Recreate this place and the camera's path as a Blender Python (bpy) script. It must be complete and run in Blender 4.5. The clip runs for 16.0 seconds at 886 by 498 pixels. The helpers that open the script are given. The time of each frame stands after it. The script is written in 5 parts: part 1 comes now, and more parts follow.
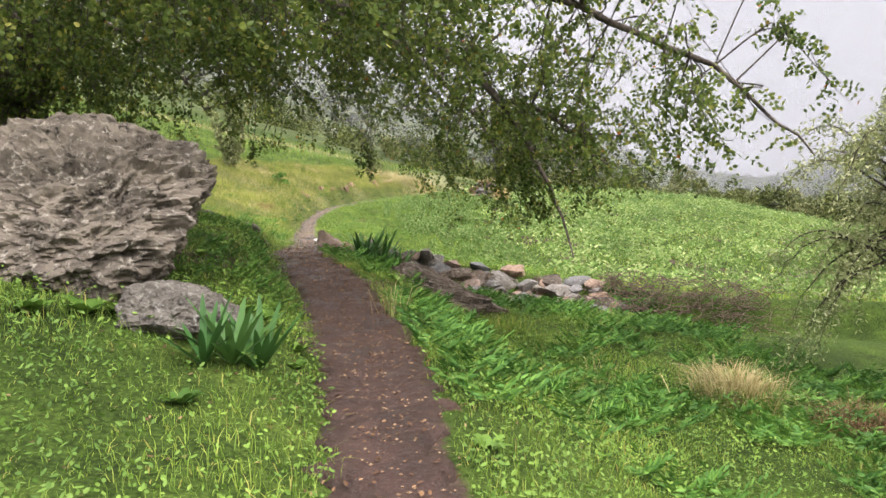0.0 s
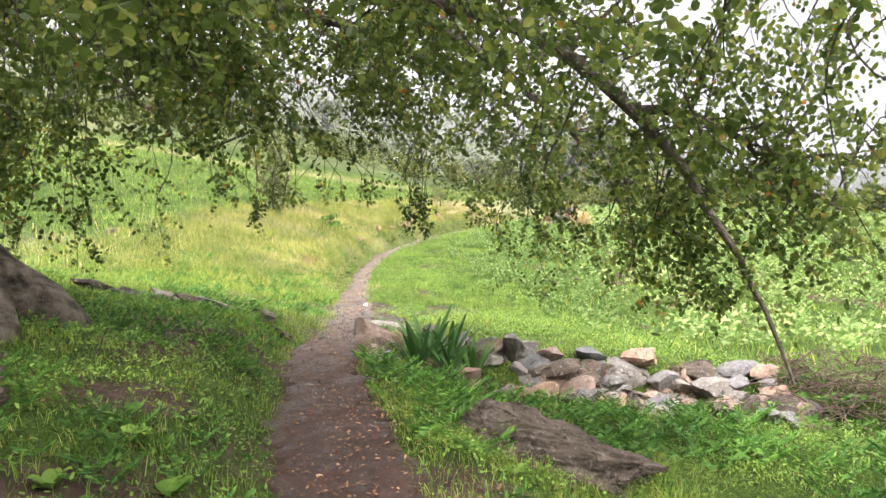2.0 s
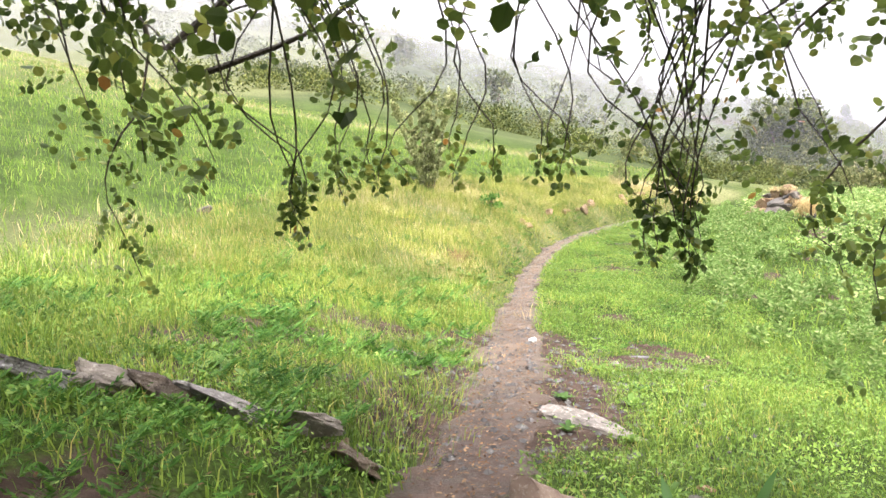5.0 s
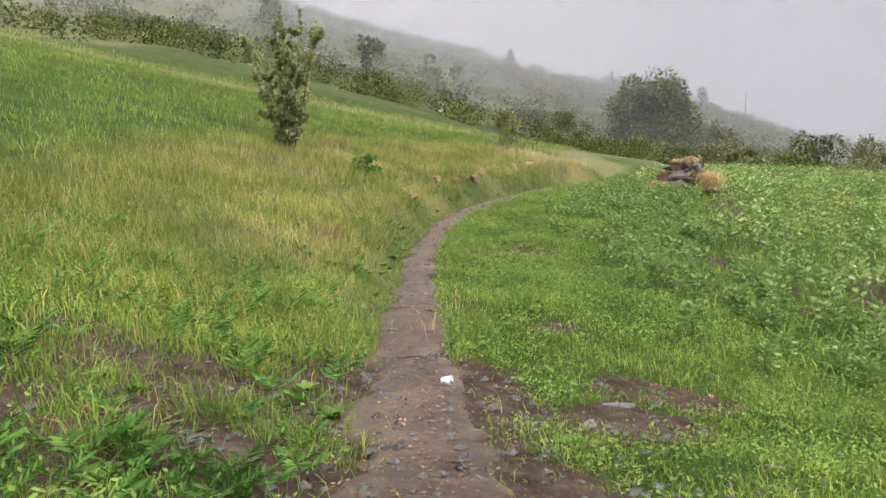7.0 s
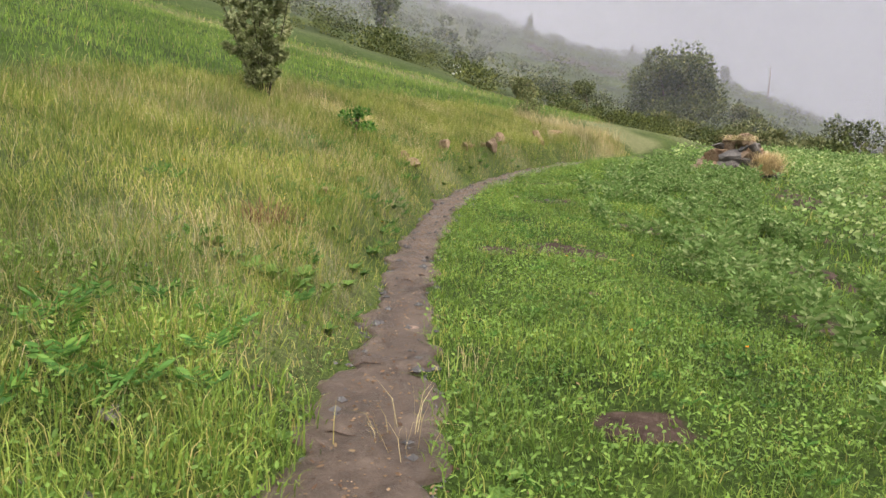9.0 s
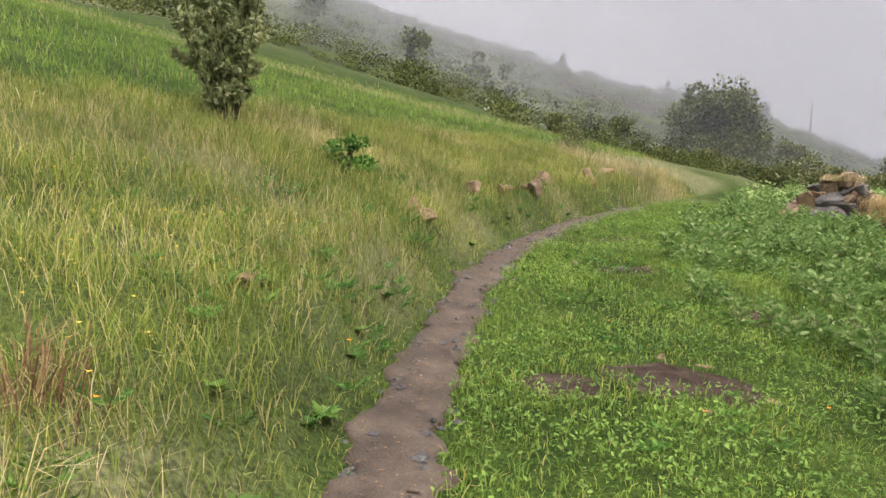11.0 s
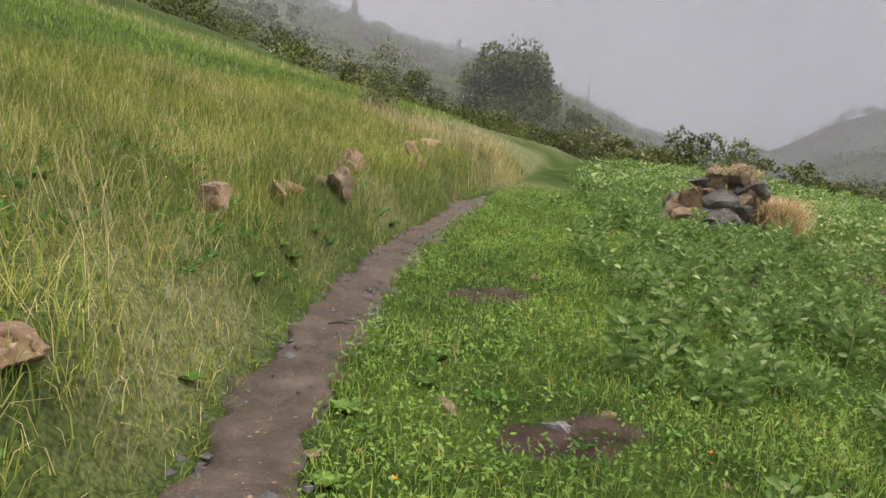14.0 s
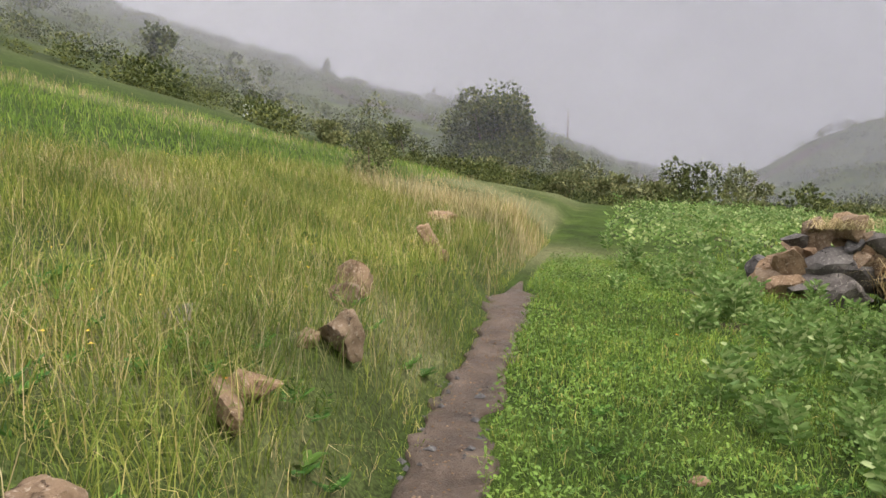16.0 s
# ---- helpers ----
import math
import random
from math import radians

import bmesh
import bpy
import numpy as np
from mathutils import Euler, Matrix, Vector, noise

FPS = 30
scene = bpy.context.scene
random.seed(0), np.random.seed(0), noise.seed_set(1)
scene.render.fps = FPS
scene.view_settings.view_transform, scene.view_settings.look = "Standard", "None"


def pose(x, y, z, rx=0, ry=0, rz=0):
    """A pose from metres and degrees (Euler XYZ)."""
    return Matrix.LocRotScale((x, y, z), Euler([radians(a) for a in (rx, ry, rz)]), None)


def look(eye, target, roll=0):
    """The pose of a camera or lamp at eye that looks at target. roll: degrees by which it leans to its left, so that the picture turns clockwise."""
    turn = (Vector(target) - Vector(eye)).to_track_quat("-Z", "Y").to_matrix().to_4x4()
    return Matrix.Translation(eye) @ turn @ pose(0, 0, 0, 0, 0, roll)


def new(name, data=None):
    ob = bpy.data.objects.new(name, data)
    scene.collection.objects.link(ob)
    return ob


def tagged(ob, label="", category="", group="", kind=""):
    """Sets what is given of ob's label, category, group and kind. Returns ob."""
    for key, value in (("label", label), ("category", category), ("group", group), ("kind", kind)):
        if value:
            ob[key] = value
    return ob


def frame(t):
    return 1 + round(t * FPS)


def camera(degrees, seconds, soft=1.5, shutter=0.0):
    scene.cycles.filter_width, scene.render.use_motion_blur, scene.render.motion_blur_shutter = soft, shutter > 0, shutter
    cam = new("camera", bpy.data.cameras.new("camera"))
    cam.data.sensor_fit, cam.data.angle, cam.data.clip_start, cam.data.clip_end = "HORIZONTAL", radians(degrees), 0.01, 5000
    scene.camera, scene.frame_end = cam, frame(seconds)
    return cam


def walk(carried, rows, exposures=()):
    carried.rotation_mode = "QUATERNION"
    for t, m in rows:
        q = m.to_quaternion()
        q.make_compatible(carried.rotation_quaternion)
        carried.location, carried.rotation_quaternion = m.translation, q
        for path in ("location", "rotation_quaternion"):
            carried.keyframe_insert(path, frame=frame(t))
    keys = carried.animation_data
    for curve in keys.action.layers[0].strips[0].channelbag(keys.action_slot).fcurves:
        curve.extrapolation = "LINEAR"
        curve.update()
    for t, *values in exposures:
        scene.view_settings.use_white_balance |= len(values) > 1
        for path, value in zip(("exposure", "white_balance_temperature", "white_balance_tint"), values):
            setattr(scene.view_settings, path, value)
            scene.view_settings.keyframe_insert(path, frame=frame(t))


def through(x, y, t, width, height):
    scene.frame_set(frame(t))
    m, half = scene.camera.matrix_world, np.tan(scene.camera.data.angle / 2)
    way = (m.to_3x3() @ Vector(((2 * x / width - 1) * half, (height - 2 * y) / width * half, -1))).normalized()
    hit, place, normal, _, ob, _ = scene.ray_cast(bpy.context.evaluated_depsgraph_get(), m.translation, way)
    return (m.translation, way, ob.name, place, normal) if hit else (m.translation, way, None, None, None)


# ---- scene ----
cam = camera(59.1, 16.0)
PATH = [
    (0, (-1.064, -10.232, 1.177), (-0.508, -8.319, 1.001), -0.6),
    (0.5, (-0.771, -9.319, 1.113), (-0.232, -7.4, 0.944), 1.1),
    (1, (-0.528, -8.361, 1.107), (-0.12, -6.412, 0.928), 0.3),
    (1.5, (-0.343, -7.365, 1.391), (0.094, -5.422, 1.207), -6.5),
    (2, (-0.167, -6.415, 1.562), (0.221, -4.457, 1.448), -4.3),
    (2.5, (-0.029, -5.563, 1.667), (0.237, -3.582, 1.612), -5.0),
    (3, (0.008, -4.745, 1.674), (0.143, -2.751, 1.614), -4.3),
    (3.5, (0.081, -3.814, 1.726), (0.188, -1.82, 1.612), -4.1),
    (3.7, (0.097, -3.486, 1.793), (0.185, -1.491, 1.677), -4.0),
    (5.8, (0.369, 0.242, 1.459), (0.31, 2.232, 1.267), -2.3),
    (6, (0.378, 0.663, 1.416), (0.415, 2.653, 1.215), -1.1),
    (6.5, (0.391, 1.647, 1.405), (0.557, 3.63, 1.203), -2.1),
    (7, (0.33, 2.57, 1.382), (0.628, 4.535, 1.153), -1.4),
    (7.5, (0.409, 3.487, 1.315), (0.763, 5.438, 1.049), -0.6),
    (8, (0.498, 4.451, 1.266), (0.857, 6.396, 0.97), 2.5),
    (8.2, (0.551, 4.804, 1.235), (0.906, 6.747, 0.921), 2.5),
    (10.3, (1.37, 8.524, 1.251), (1.517, 10.499, 0.971), 1.0),
    (10.5, (1.392, 8.94, 1.26), (1.541, 10.916, 0.989), 1.2),
    (11, (1.477, 10.056, 1.223), (1.679, 12.034, 1.003), 1.7),
    (11.5, (1.621, 11.182, 1.309), (2.231, 13.086, 1.238), 11.7),
    (12, (1.745, 12.1, 1.338), (2.631, 13.893, 1.304), 19.2),
    (12.5, (1.9, 13.15, 1.42), (2.623, 15.014, 1.355), 28.6),
    (13, (2.119, 14.029, 1.436), (2.846, 15.891, 1.368), 19.5),
    (13.5, (2.303, 14.838, 1.437), (2.979, 16.717, 1.34), 10.8),
    (14, (2.518, 15.702, 1.472), (3.25, 17.537, 1.161), 5.1),
    (14.5, (2.674, 16.479, 1.539), (3.438, 18.292, 1.18), 1.1),
    (15, (2.85, 17.258, 1.574), (3.643, 19.067, 1.262), -0.6),
    (15.5, (2.992, 18.067, 1.692), (3.779, 19.88, 1.384), 1.0),
    (16, (3.19, 18.8, 1.758), (3.95, 20.64, 1.566), 0.3),
]
walk(cam, [(t, look(eye, target, roll)) for t, eye, target, roll in PATH],
     exposures=[(0.0, 1.15), (1.0, 1.15), (2.0, 1.78), (2.7, 1.9), (3.7, 1.92), (5.8, 1.7), (6.4, 1.1), (7.0, 0.72), (7.5, 0.62), (8.2, 0.62), (10.5, 0.72), (11.2, 0.55), (12.0, 0.28), (13.5, 0.3), (14.0, 0.35), (14.5, 0.55), (15.0, 0.65), (15.5, 0.6), (16.0, 0.5)])

# ---------------------------------------------------------------- world and light
world = bpy.data.worlds.new("overcast_sky")
scene.world = world
world.use_nodes = True
wn, wl = world.node_tree.nodes, world.node_tree.links
wn.clear()
w_out = wn.new("ShaderNodeOutputWorld")
w_bg = wn.new("ShaderNodeBackground")
w_sky = wn.new("ShaderNodeTexSky")
w_sky.sky_type = "NISHITA"
w_sky.sun_disc = False
w_sky.sun_elevation = radians(48)
w_sky.sun_rotation = radians(150)
w_sky.dust_density = 6.0
w_sky.air_density = 1.5
w_hsv = wn.new("ShaderNodeHueSaturation")
w_hsv.inputs["Saturation"].default_value = 0.12
w_mix = wn.new("ShaderNodeMix")
w_mix.data_type = "RGBA"
w_mix.inputs[0].default_value = 0.8
w_cloud = wn.new("ShaderNodeTexNoise")
w_cloud.inputs["Scale"].default_value = 1.6
w_cloud.inputs["Detail"].default_value = 5.0
w_ramp = wn.new("ShaderNodeValToRGB")
w_ramp.color_ramp.elements[0].position = 0.3
w_ramp.color_ramp.elements[0].color = (6.2, 6.1, 6.6, 1)
w_ramp.color_ramp.elements[1].position = 0.75
w_ramp.color_ramp.elements[1].color = (7.3, 7.1, 7.5, 1)
w_bg.inputs["Strength"].default_value = 0.1
wl.new(w_sky.outputs["Color"], w_hsv.inputs["Color"])
wl.new(w_cloud.outputs[0], w_ramp.inputs["Fac"])
wl.new(w_hsv.outputs["Color"], w_mix.inputs[6])
wl.new(w_ramp.outputs["Color"], w_mix.inputs[7])
w_co = wn.new("ShaderNodeTexCoord")
w_sep = wn.new("ShaderNodeSeparateXYZ")
w_rise = wn.new("ShaderNodeMapRange")
w_rise.inputs["From Min"].default_value, w_rise.inputs["From Max"].default_value = 0.2, 1.0
w_rise.inputs["To Min"].default_value, w_rise.inputs["To Max"].default_value = 0.95, 4.0
w_over = wn.new("ShaderNodeVectorMath")
w_over.operation = "SCALE"
wl.new(w_co.outputs["Generated"], w_sep.inputs[0])
wl.new(w_sep.outputs["Z"], w_rise.inputs["Value"])
wl.new(w_mix.outputs[2], w_over.inputs[0])
wl.new(w_rise.outputs["Result"], w_over.inputs["Scale"])
wl.new(w_over.outputs[0], w_bg.inputs["Color"])
wl.new(w_bg.outputs[0], w_out.inputs["Surface"])

sun_data = bpy.data.lights.new("sun", "SUN")
sun_data.energy = 1.5
sun_data.angle = radians(20)
sun_data.color = (1.0, 0.95, 0.85)
sun = new("sun", sun_data)
sun.matrix_world = look((20, -30, 45), (0, 0, 0))


# ---------------------------------------------------------------- small helpers
rng = np.random.default_rng(7)


def smooth(v, a, b):
    u = np.clip((np.asarray(v, float) - a) / (b - a), 0, 1)
    return u * u * (3 - 2 * u)


def lattice(ix, iy, seed):
    h = (ix.astype(np.int64) * 374761393 + iy.astype(np.int64) * 668265263 + seed * 974711) & 0x7FFFFFFF
    h = ((h ^ (h >> 13)) * 1274126177) & 0x7FFFFFFF
    return ((h ^ (h >> 16)) & 0xFFFF) / 65535.0


def value_noise(x, y, size, seed=0):
    """Smooth noise in 0..1 over the plan, with lumps of the given size."""
    u, v = np.asarray(x, float) / size, np.asarray(y, float) / size
    iu, iv = np.floor(u), np.floor(v)
    fu, fv = u - iu, v - iv
    fu, fv = fu * fu * (3 - 2 * fu), fv * fv * (3 - 2 * fv)
    a, b = lattice(iu, iv, seed), lattice(iu + 1, iv, seed)
    c, d = lattice(iu, iv + 1, seed), lattice(iu + 1, iv + 1, seed)
    return (a * (1 - fu) + b * fu) * (1 - fv) + (c * (1 - fu) + d * fu) * fv


def np_mesh(name, verts, quads=None, tris=None, smooth_faces=False):
    me = bpy.data.meshes.new(name)
    verts = np.asarray(verts, np.float32).reshape(-1, 3)
    loops, starts, n = [], [], 0
    for faces, k in ((quads, 4), (tris, 3)):
        if faces is not None and len(faces):
            faces = np.asarray(faces, np.int32).reshape(-1, k)
            loops.append(faces.ravel())
            starts.append(n + k * np.arange(len(faces), dtype=np.int32))
            n += k * len(faces)
    me.vertices.add(len(verts))
    me.vertices.foreach_set("co", verts.ravel())
    me.loops.add(n)
    me.loops.foreach_set("vertex_index", np.concatenate(loops))
    starts = np.concatenate(starts)
    me.polygons.add(len(starts))
    me.polygons.foreach_set("loop_start", starts)
    me.update(calc_edges=True)
    me.polygons.foreach_set("use_smooth", np.full(len(starts), smooth_faces))
    return me


def bm_mesh(name, bm, smooth_faces=True):
    me = bpy.data.meshes.new(name)
    bm.to_mesh(me)
    bm.free()
    me.polygons.foreach_set("use_smooth", np.full(len(me.polygons), smooth_faces))
    return me


def put(name, me, material, parent=None, label="", category="", group="", kind="", m=None):
    ob = new(name, me)
    if material is not None and len(me.materials) == 0:
        me.materials.append(material)
    if parent is not None:
        ob.parent = parent
    if m is not None:
        ob.matrix_basis = m
    return tagged(ob, label, category, group, kind)


def empty(name, at, label="", category="", group="", kind=""):
    ob = new(name)
    ob.empty_display_size = 0.1
    ob.location = at
    return tagged(ob, label, category, group, kind)


class Heap:
    """Collects triangles and quads of many small pieces for one mesh."""

    def __init__(self):
        self.v, self.q, self.t, self.n = [], [], [], 0

    def add(self, verts, quads=None, tris=None):
        verts = np.asarray(verts, float).reshape(-1, 3)
        if quads is not None and len(quads):
            self.q.append(np.asarray(quads).reshape(-1, 4) + self.n)
        if tris is not None and len(tris):
            self.t.append(np.asarray(tris).reshape(-1, 3) + self.n)
        self.v.append(verts)
        self.n += len(verts)

    def mesh(self, name, smooth_faces=False):
        return np_mesh(name, np.concatenate(self.v), np.concatenate(self.q) if self.q else None,
                       np.concatenate(self.t) if self.t else None, smooth_faces)


def tube(heap, pts, radii, sides=5):
    """A tapered tube along a line of points."""
    pts = np.asarray(pts, float)
    radii = np.broadcast_to(np.asarray(radii, float), (len(pts),))
    t = np.gradient(pts, axis=0)
    t /= np.linalg.norm(t, axis=1)[:, None] + 1e-9
    ref = np.where(np.abs(t[:, 2:3]) > 0.9, [[1.0, 0, 0]], [[0, 0, 1.0]])
    a = np.cross(t, ref)
    a /= np.linalg.norm(a, axis=1)[:, None] + 1e-9
    b = np.cross(t, a)
    ang = np.arange(sides) * 2 * np.pi / sides
    ring = pts[:, None] + radii[:, None, None] * (np.cos(ang)[None, :, None] * a[:, None] + np.sin(ang)[None, :, None] * b[:, None])
    i, j = np.meshgrid(np.arange(len(pts) - 1), np.arange(sides), indexing="ij")
    k = (j + 1) % sides
    quads = np.stack([i * sides + j, i * sides + k, (i + 1) * sides + k, (i + 1) * sides + j], -1).reshape(-1, 4)
    heap.add(ring.reshape(-1, 3), quads)


def leaves(heap, at, along, side, length, width, fold=0.0):
    """Many oval leaves: six corners each. along and side are unit vectors, one a leaf."""
    at, along, side = (np.asarray(v, float) for v in (at, along, side))
    n = len(at)
    length, width = (np.broadcast_to(np.asarray(v, float), (n,))[:, None] for v in (length, width))
    up = np.cross(side, along)
    pts = [at,
           at + along * length * 0.28 + side * width * 0.45 + up * fold * width,
           at + along * length * 0.72 + side * width * 0.42 + up * fold * width,
           at + along * length,
           at + along * length * 0.72 - side * width * 0.42 + up * fold * width,
           at + along * length * 0.28 - side * width * 0.45 + up * fold * width]
    v = np.stack(pts, 1).reshape(-1, 3)
    o = 6 * np.arange(n)[:, None]
    quads = np.concatenate([o + [[0, 1, 2, 3]], o + [[0, 3, 4, 5]]])
    heap.add(v, quads)


def slips(heap, at, along, side, length, width):
    """Many small four-cornered leaves, for foliage that stays far off."""
    n = len(at)
    length, width = (np.broadcast_to(np.asarray(v, float), (n,))[:, None] for v in (length, width))
    v = np.stack([at, at + along * length * 0.5 + side * width * 0.5, at + along * length, at + along * length * 0.5 - side * width * 0.5], 1).reshape(-1, 3)
    heap.add(v, 4 * np.arange(n)[:, None] + [[0, 1, 2, 3]])


def unit(v):
    return v / (np.linalg.norm(v, axis=-1, keepdims=True) + 1e-9)


def random_units(n, flat=1.0):
    v = rng.normal(size=(n, 3))
    v[:, 2] *= flat
    return unit(v)


def blades(heap, base, height, width, lean, bend_to=None):
    """Many grass blades: a strip in two lengths that leans over to a point."""
    n = len(base)
    height = np.broadcast_to(np.asarray(height, float), (n,))[:, None]
    width = np.broadcast_to(np.asarray(width, float), (n,))[:, None]
    a = rng.uniform(0, 2 * np.pi, n)
    b = rng.uniform(0, 2 * np.pi, n) if bend_to is None else bend_to + rng.normal(0, 0.7, n)
    lean = lean * rng.uniform(0.2, 1.3, n)[:, None]
    s = np.stack([np.cos(a), np.sin(a), np.zeros(n)], 1)
    d = np.stack([np.cos(b), np.sin(b), np.zeros(n)], 1)
    up = np.array([[0, 0, 1.0]])
    base = base - up * 0.02
    mid = base + up * height * 0.58 + d * height * lean * 0.3
    tip = base + up * height * (1 - 0.35 * lean) + d * height * lean
    v = np.stack([base - s * width * 0.5, base + s * width * 0.5, mid + s * width * 0.4, mid - s * width * 0.4, tip], 1).reshape(-1, 3)
    o = 5 * np.arange(n)[:, None]
    heap.add(v, o + [[0, 1, 2, 3]], o + [[3, 2, 4]])


# ---------------------------------------------------------------- materials
def node_material(name):
    m = bpy.data.materials.new(name)
    m.use_nodes = True
    nodes = m.node_tree.nodes
    return m, nodes, m.node_tree.links, nodes["Principled BSDF"], nodes["Material Output"]


def ramp(nodes, stops):
    r = nodes.new("ShaderNodeValToRGB")
    el = r.color_ramp.elements
    while len(el) < len(stops):
        el.new(0.5)
    for e, (p, c) in zip(el, stops):
        e.position, e.color = p, (*c, 1)
    return r


def noise_node(nodes, links, scale, detail=4.0, rough=0.6, coords="Object"):
    t = nodes.new("ShaderNodeTexCoord")
    n = nodes.new("ShaderNodeTexNoise")
    n.inputs["Scale"].default_value = scale
    n.inputs["Detail"].default_value = detail
    n.inputs["Roughness"].default_value = rough
    links.new(t.outputs[coords], n.inputs["Vector"])
    return n


def bump(nodes, links, bsdf, height, strength, distance):
    b = nodes.new("ShaderNodeBump")
    b.inputs["Strength"].default_value = strength
    b.inputs["Distance"].default_value = distance
    links.new(height, b.inputs["Height"])
    links.new(b.outputs["Normal"], bsdf.inputs["Normal"])


def mix_color(nodes, links, fac, a, b, blend="MIX"):
    x = nodes.new("ShaderNodeMix")
    x.data_type, x.blend_type = "RGBA", blend
    for socket, value in ((x.inputs[0], fac), (x.inputs[6], a), (x.inputs[7], b)):
        if isinstance(value, (int, float)):
            socket.default_value = value
        elif isinstance(value, tuple):
            socket.default_value = (*value, 1)
        else:
            links.new(value, socket)
    return x.outputs[2]


def leaf_material(name, stops, through=0.35, rough=0.5, patch=2.5, per_object=False):
    """Leaves and blades: each takes its own shade, with lighter and darker patches over the plan, and lets light through."""
    m, nodes, links, bsdf, out = node_material(name)
    geo = nodes.new("ShaderNodeNewGeometry")
    shade = ramp(nodes, stops)
    links.new(geo.outputs["Random Per Island"], shade.inputs["Fac"])
    n = noise_node(nodes, links, 1.0 / patch, 3.0)
    patches = ramp(nodes, [(0.35, (0.68, 0.68, 0.58)), (0.65, (1.5, 1.32, 1.1))])
    links.new(n.outputs[0], patches.inputs["Fac"])
    color = mix_color(nodes, links, 1.0, shade.outputs["Color"], patches.outputs["Color"], "MULTIPLY")
    links.new(color, bsdf.inputs["Base Color"])
    bsdf.inputs["Roughness"].default_value = rough
    bsdf.inputs["Specular IOR Level"].default_value = 0.14
    tr = nodes.new("ShaderNodeBsdfTranslucent")
    links.new(color, tr.inputs["Color"])
    mx = nodes.new("ShaderNodeMixShader")
    mx.inputs[0].default_value = through
    links.new(bsdf.outputs[0], mx.inputs[1])
    links.new(tr.outputs[0], mx.inputs[2])
    links.new(mx.outputs[0], out.inputs["Surface"])
    return m


def rock_material(name, dark, light, lichen, scale=3.0, depth=0.03, crack=0.5, wet=0.0):
    m, nodes, links, bsdf, out = node_material(name)
    big = noise_node(nodes, links, scale, 8.0, 0.65)
    base = ramp(nodes, [(0.32, dark), (0.5, tuple((a + b) / 2 for a, b in zip(dark, light))), (0.68, light)])
    links.new(big.outputs[0], base.inputs["Fac"])
    spots = noise_node(nodes, links, scale * 4.5, 5.0, 0.7)
    mask = ramp(nodes, [(0.55, (0, 0, 0)), (0.66, (1, 1, 1))])
    links.new(spots.outputs[0], mask.inputs["Fac"])
    color = mix_color(nodes, links, mask.outputs["Color"], base.outputs["Color"], lichen)
    # pits sunk by the bump are darkened too: their shade is in the colour
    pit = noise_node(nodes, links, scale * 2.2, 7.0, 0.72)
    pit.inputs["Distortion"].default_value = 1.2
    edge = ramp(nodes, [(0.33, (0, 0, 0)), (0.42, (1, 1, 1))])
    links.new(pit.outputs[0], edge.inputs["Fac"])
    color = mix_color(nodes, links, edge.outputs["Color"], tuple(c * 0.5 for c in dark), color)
    tint = nodes.new("ShaderNodeObjectInfo")
    vary = ramp(nodes, [(0.0, (0.78, 0.8, 0.84)), (1.0, (1.15, 1.06, 0.98))])
    links.new(tint.outputs["Random"], vary.inputs["Fac"])
    color = mix_color(nodes, links, 1.0, color, vary.outputs["Color"], "MULTIPLY")
    links.new(color, bsdf.inputs["Base Color"])
    bsdf.inputs["Roughness"].default_value = 0.85 - wet
    bsdf.inputs["Specular IOR Level"].default_value = 0.2
    fine = noise_node(nodes, links, scale * 6, 8.0, 0.8)
    h = mix_color(nodes, links, 0.5, fine.outputs[0], spots.outputs[0])
    h = mix_color(nodes, links, crack, h, edge.outputs["Color"])
    bump(nodes, links, bsdf, h, 1.0, depth * 1.8)
    return m


def bark_material(name, dark, light, scale=14.0):
    m, nodes, links, bsdf, out = node_material(name)
    n = noise_node(nodes, links, scale, 7.0, 0.7)
    c = ramp(nodes, [(0.35, dark), (0.7, light)])
    links.new(n.outputs[0], c.inputs["Fac"])
    links.new(c.outputs["Color"], bsdf.inputs["Base Color"])
    bsdf.inputs["Roughness"].default_value = 0.9
    bsdf.inputs["Specular IOR Level"].default_value = 0.15
    bump(nodes, links, bsdf, n.outputs[0], 1.0, 0.07)
    return m


def plain_material(name, color, rough=0.8, vary=0.25, scale=20.0):
    m, nodes, links, bsdf, out = node_material(name)
    n = noise_node(nodes, links, scale, 5.0)
    c = ramp(nodes, [(0.3, tuple(v * (1 - vary) for v in color)), (0.7, tuple(min(1, v * (1 + vary)) for v in color))])
    links.new(n.outputs[0], c.inputs["Fac"])
    links.new(c.outputs["Color"], bsdf.inputs["Base Color"])
    bsdf.inputs["Roughness"].default_value = rough
    bump(nodes, links, bsdf, n.outputs[0], 0.4, 0.01)
    return m


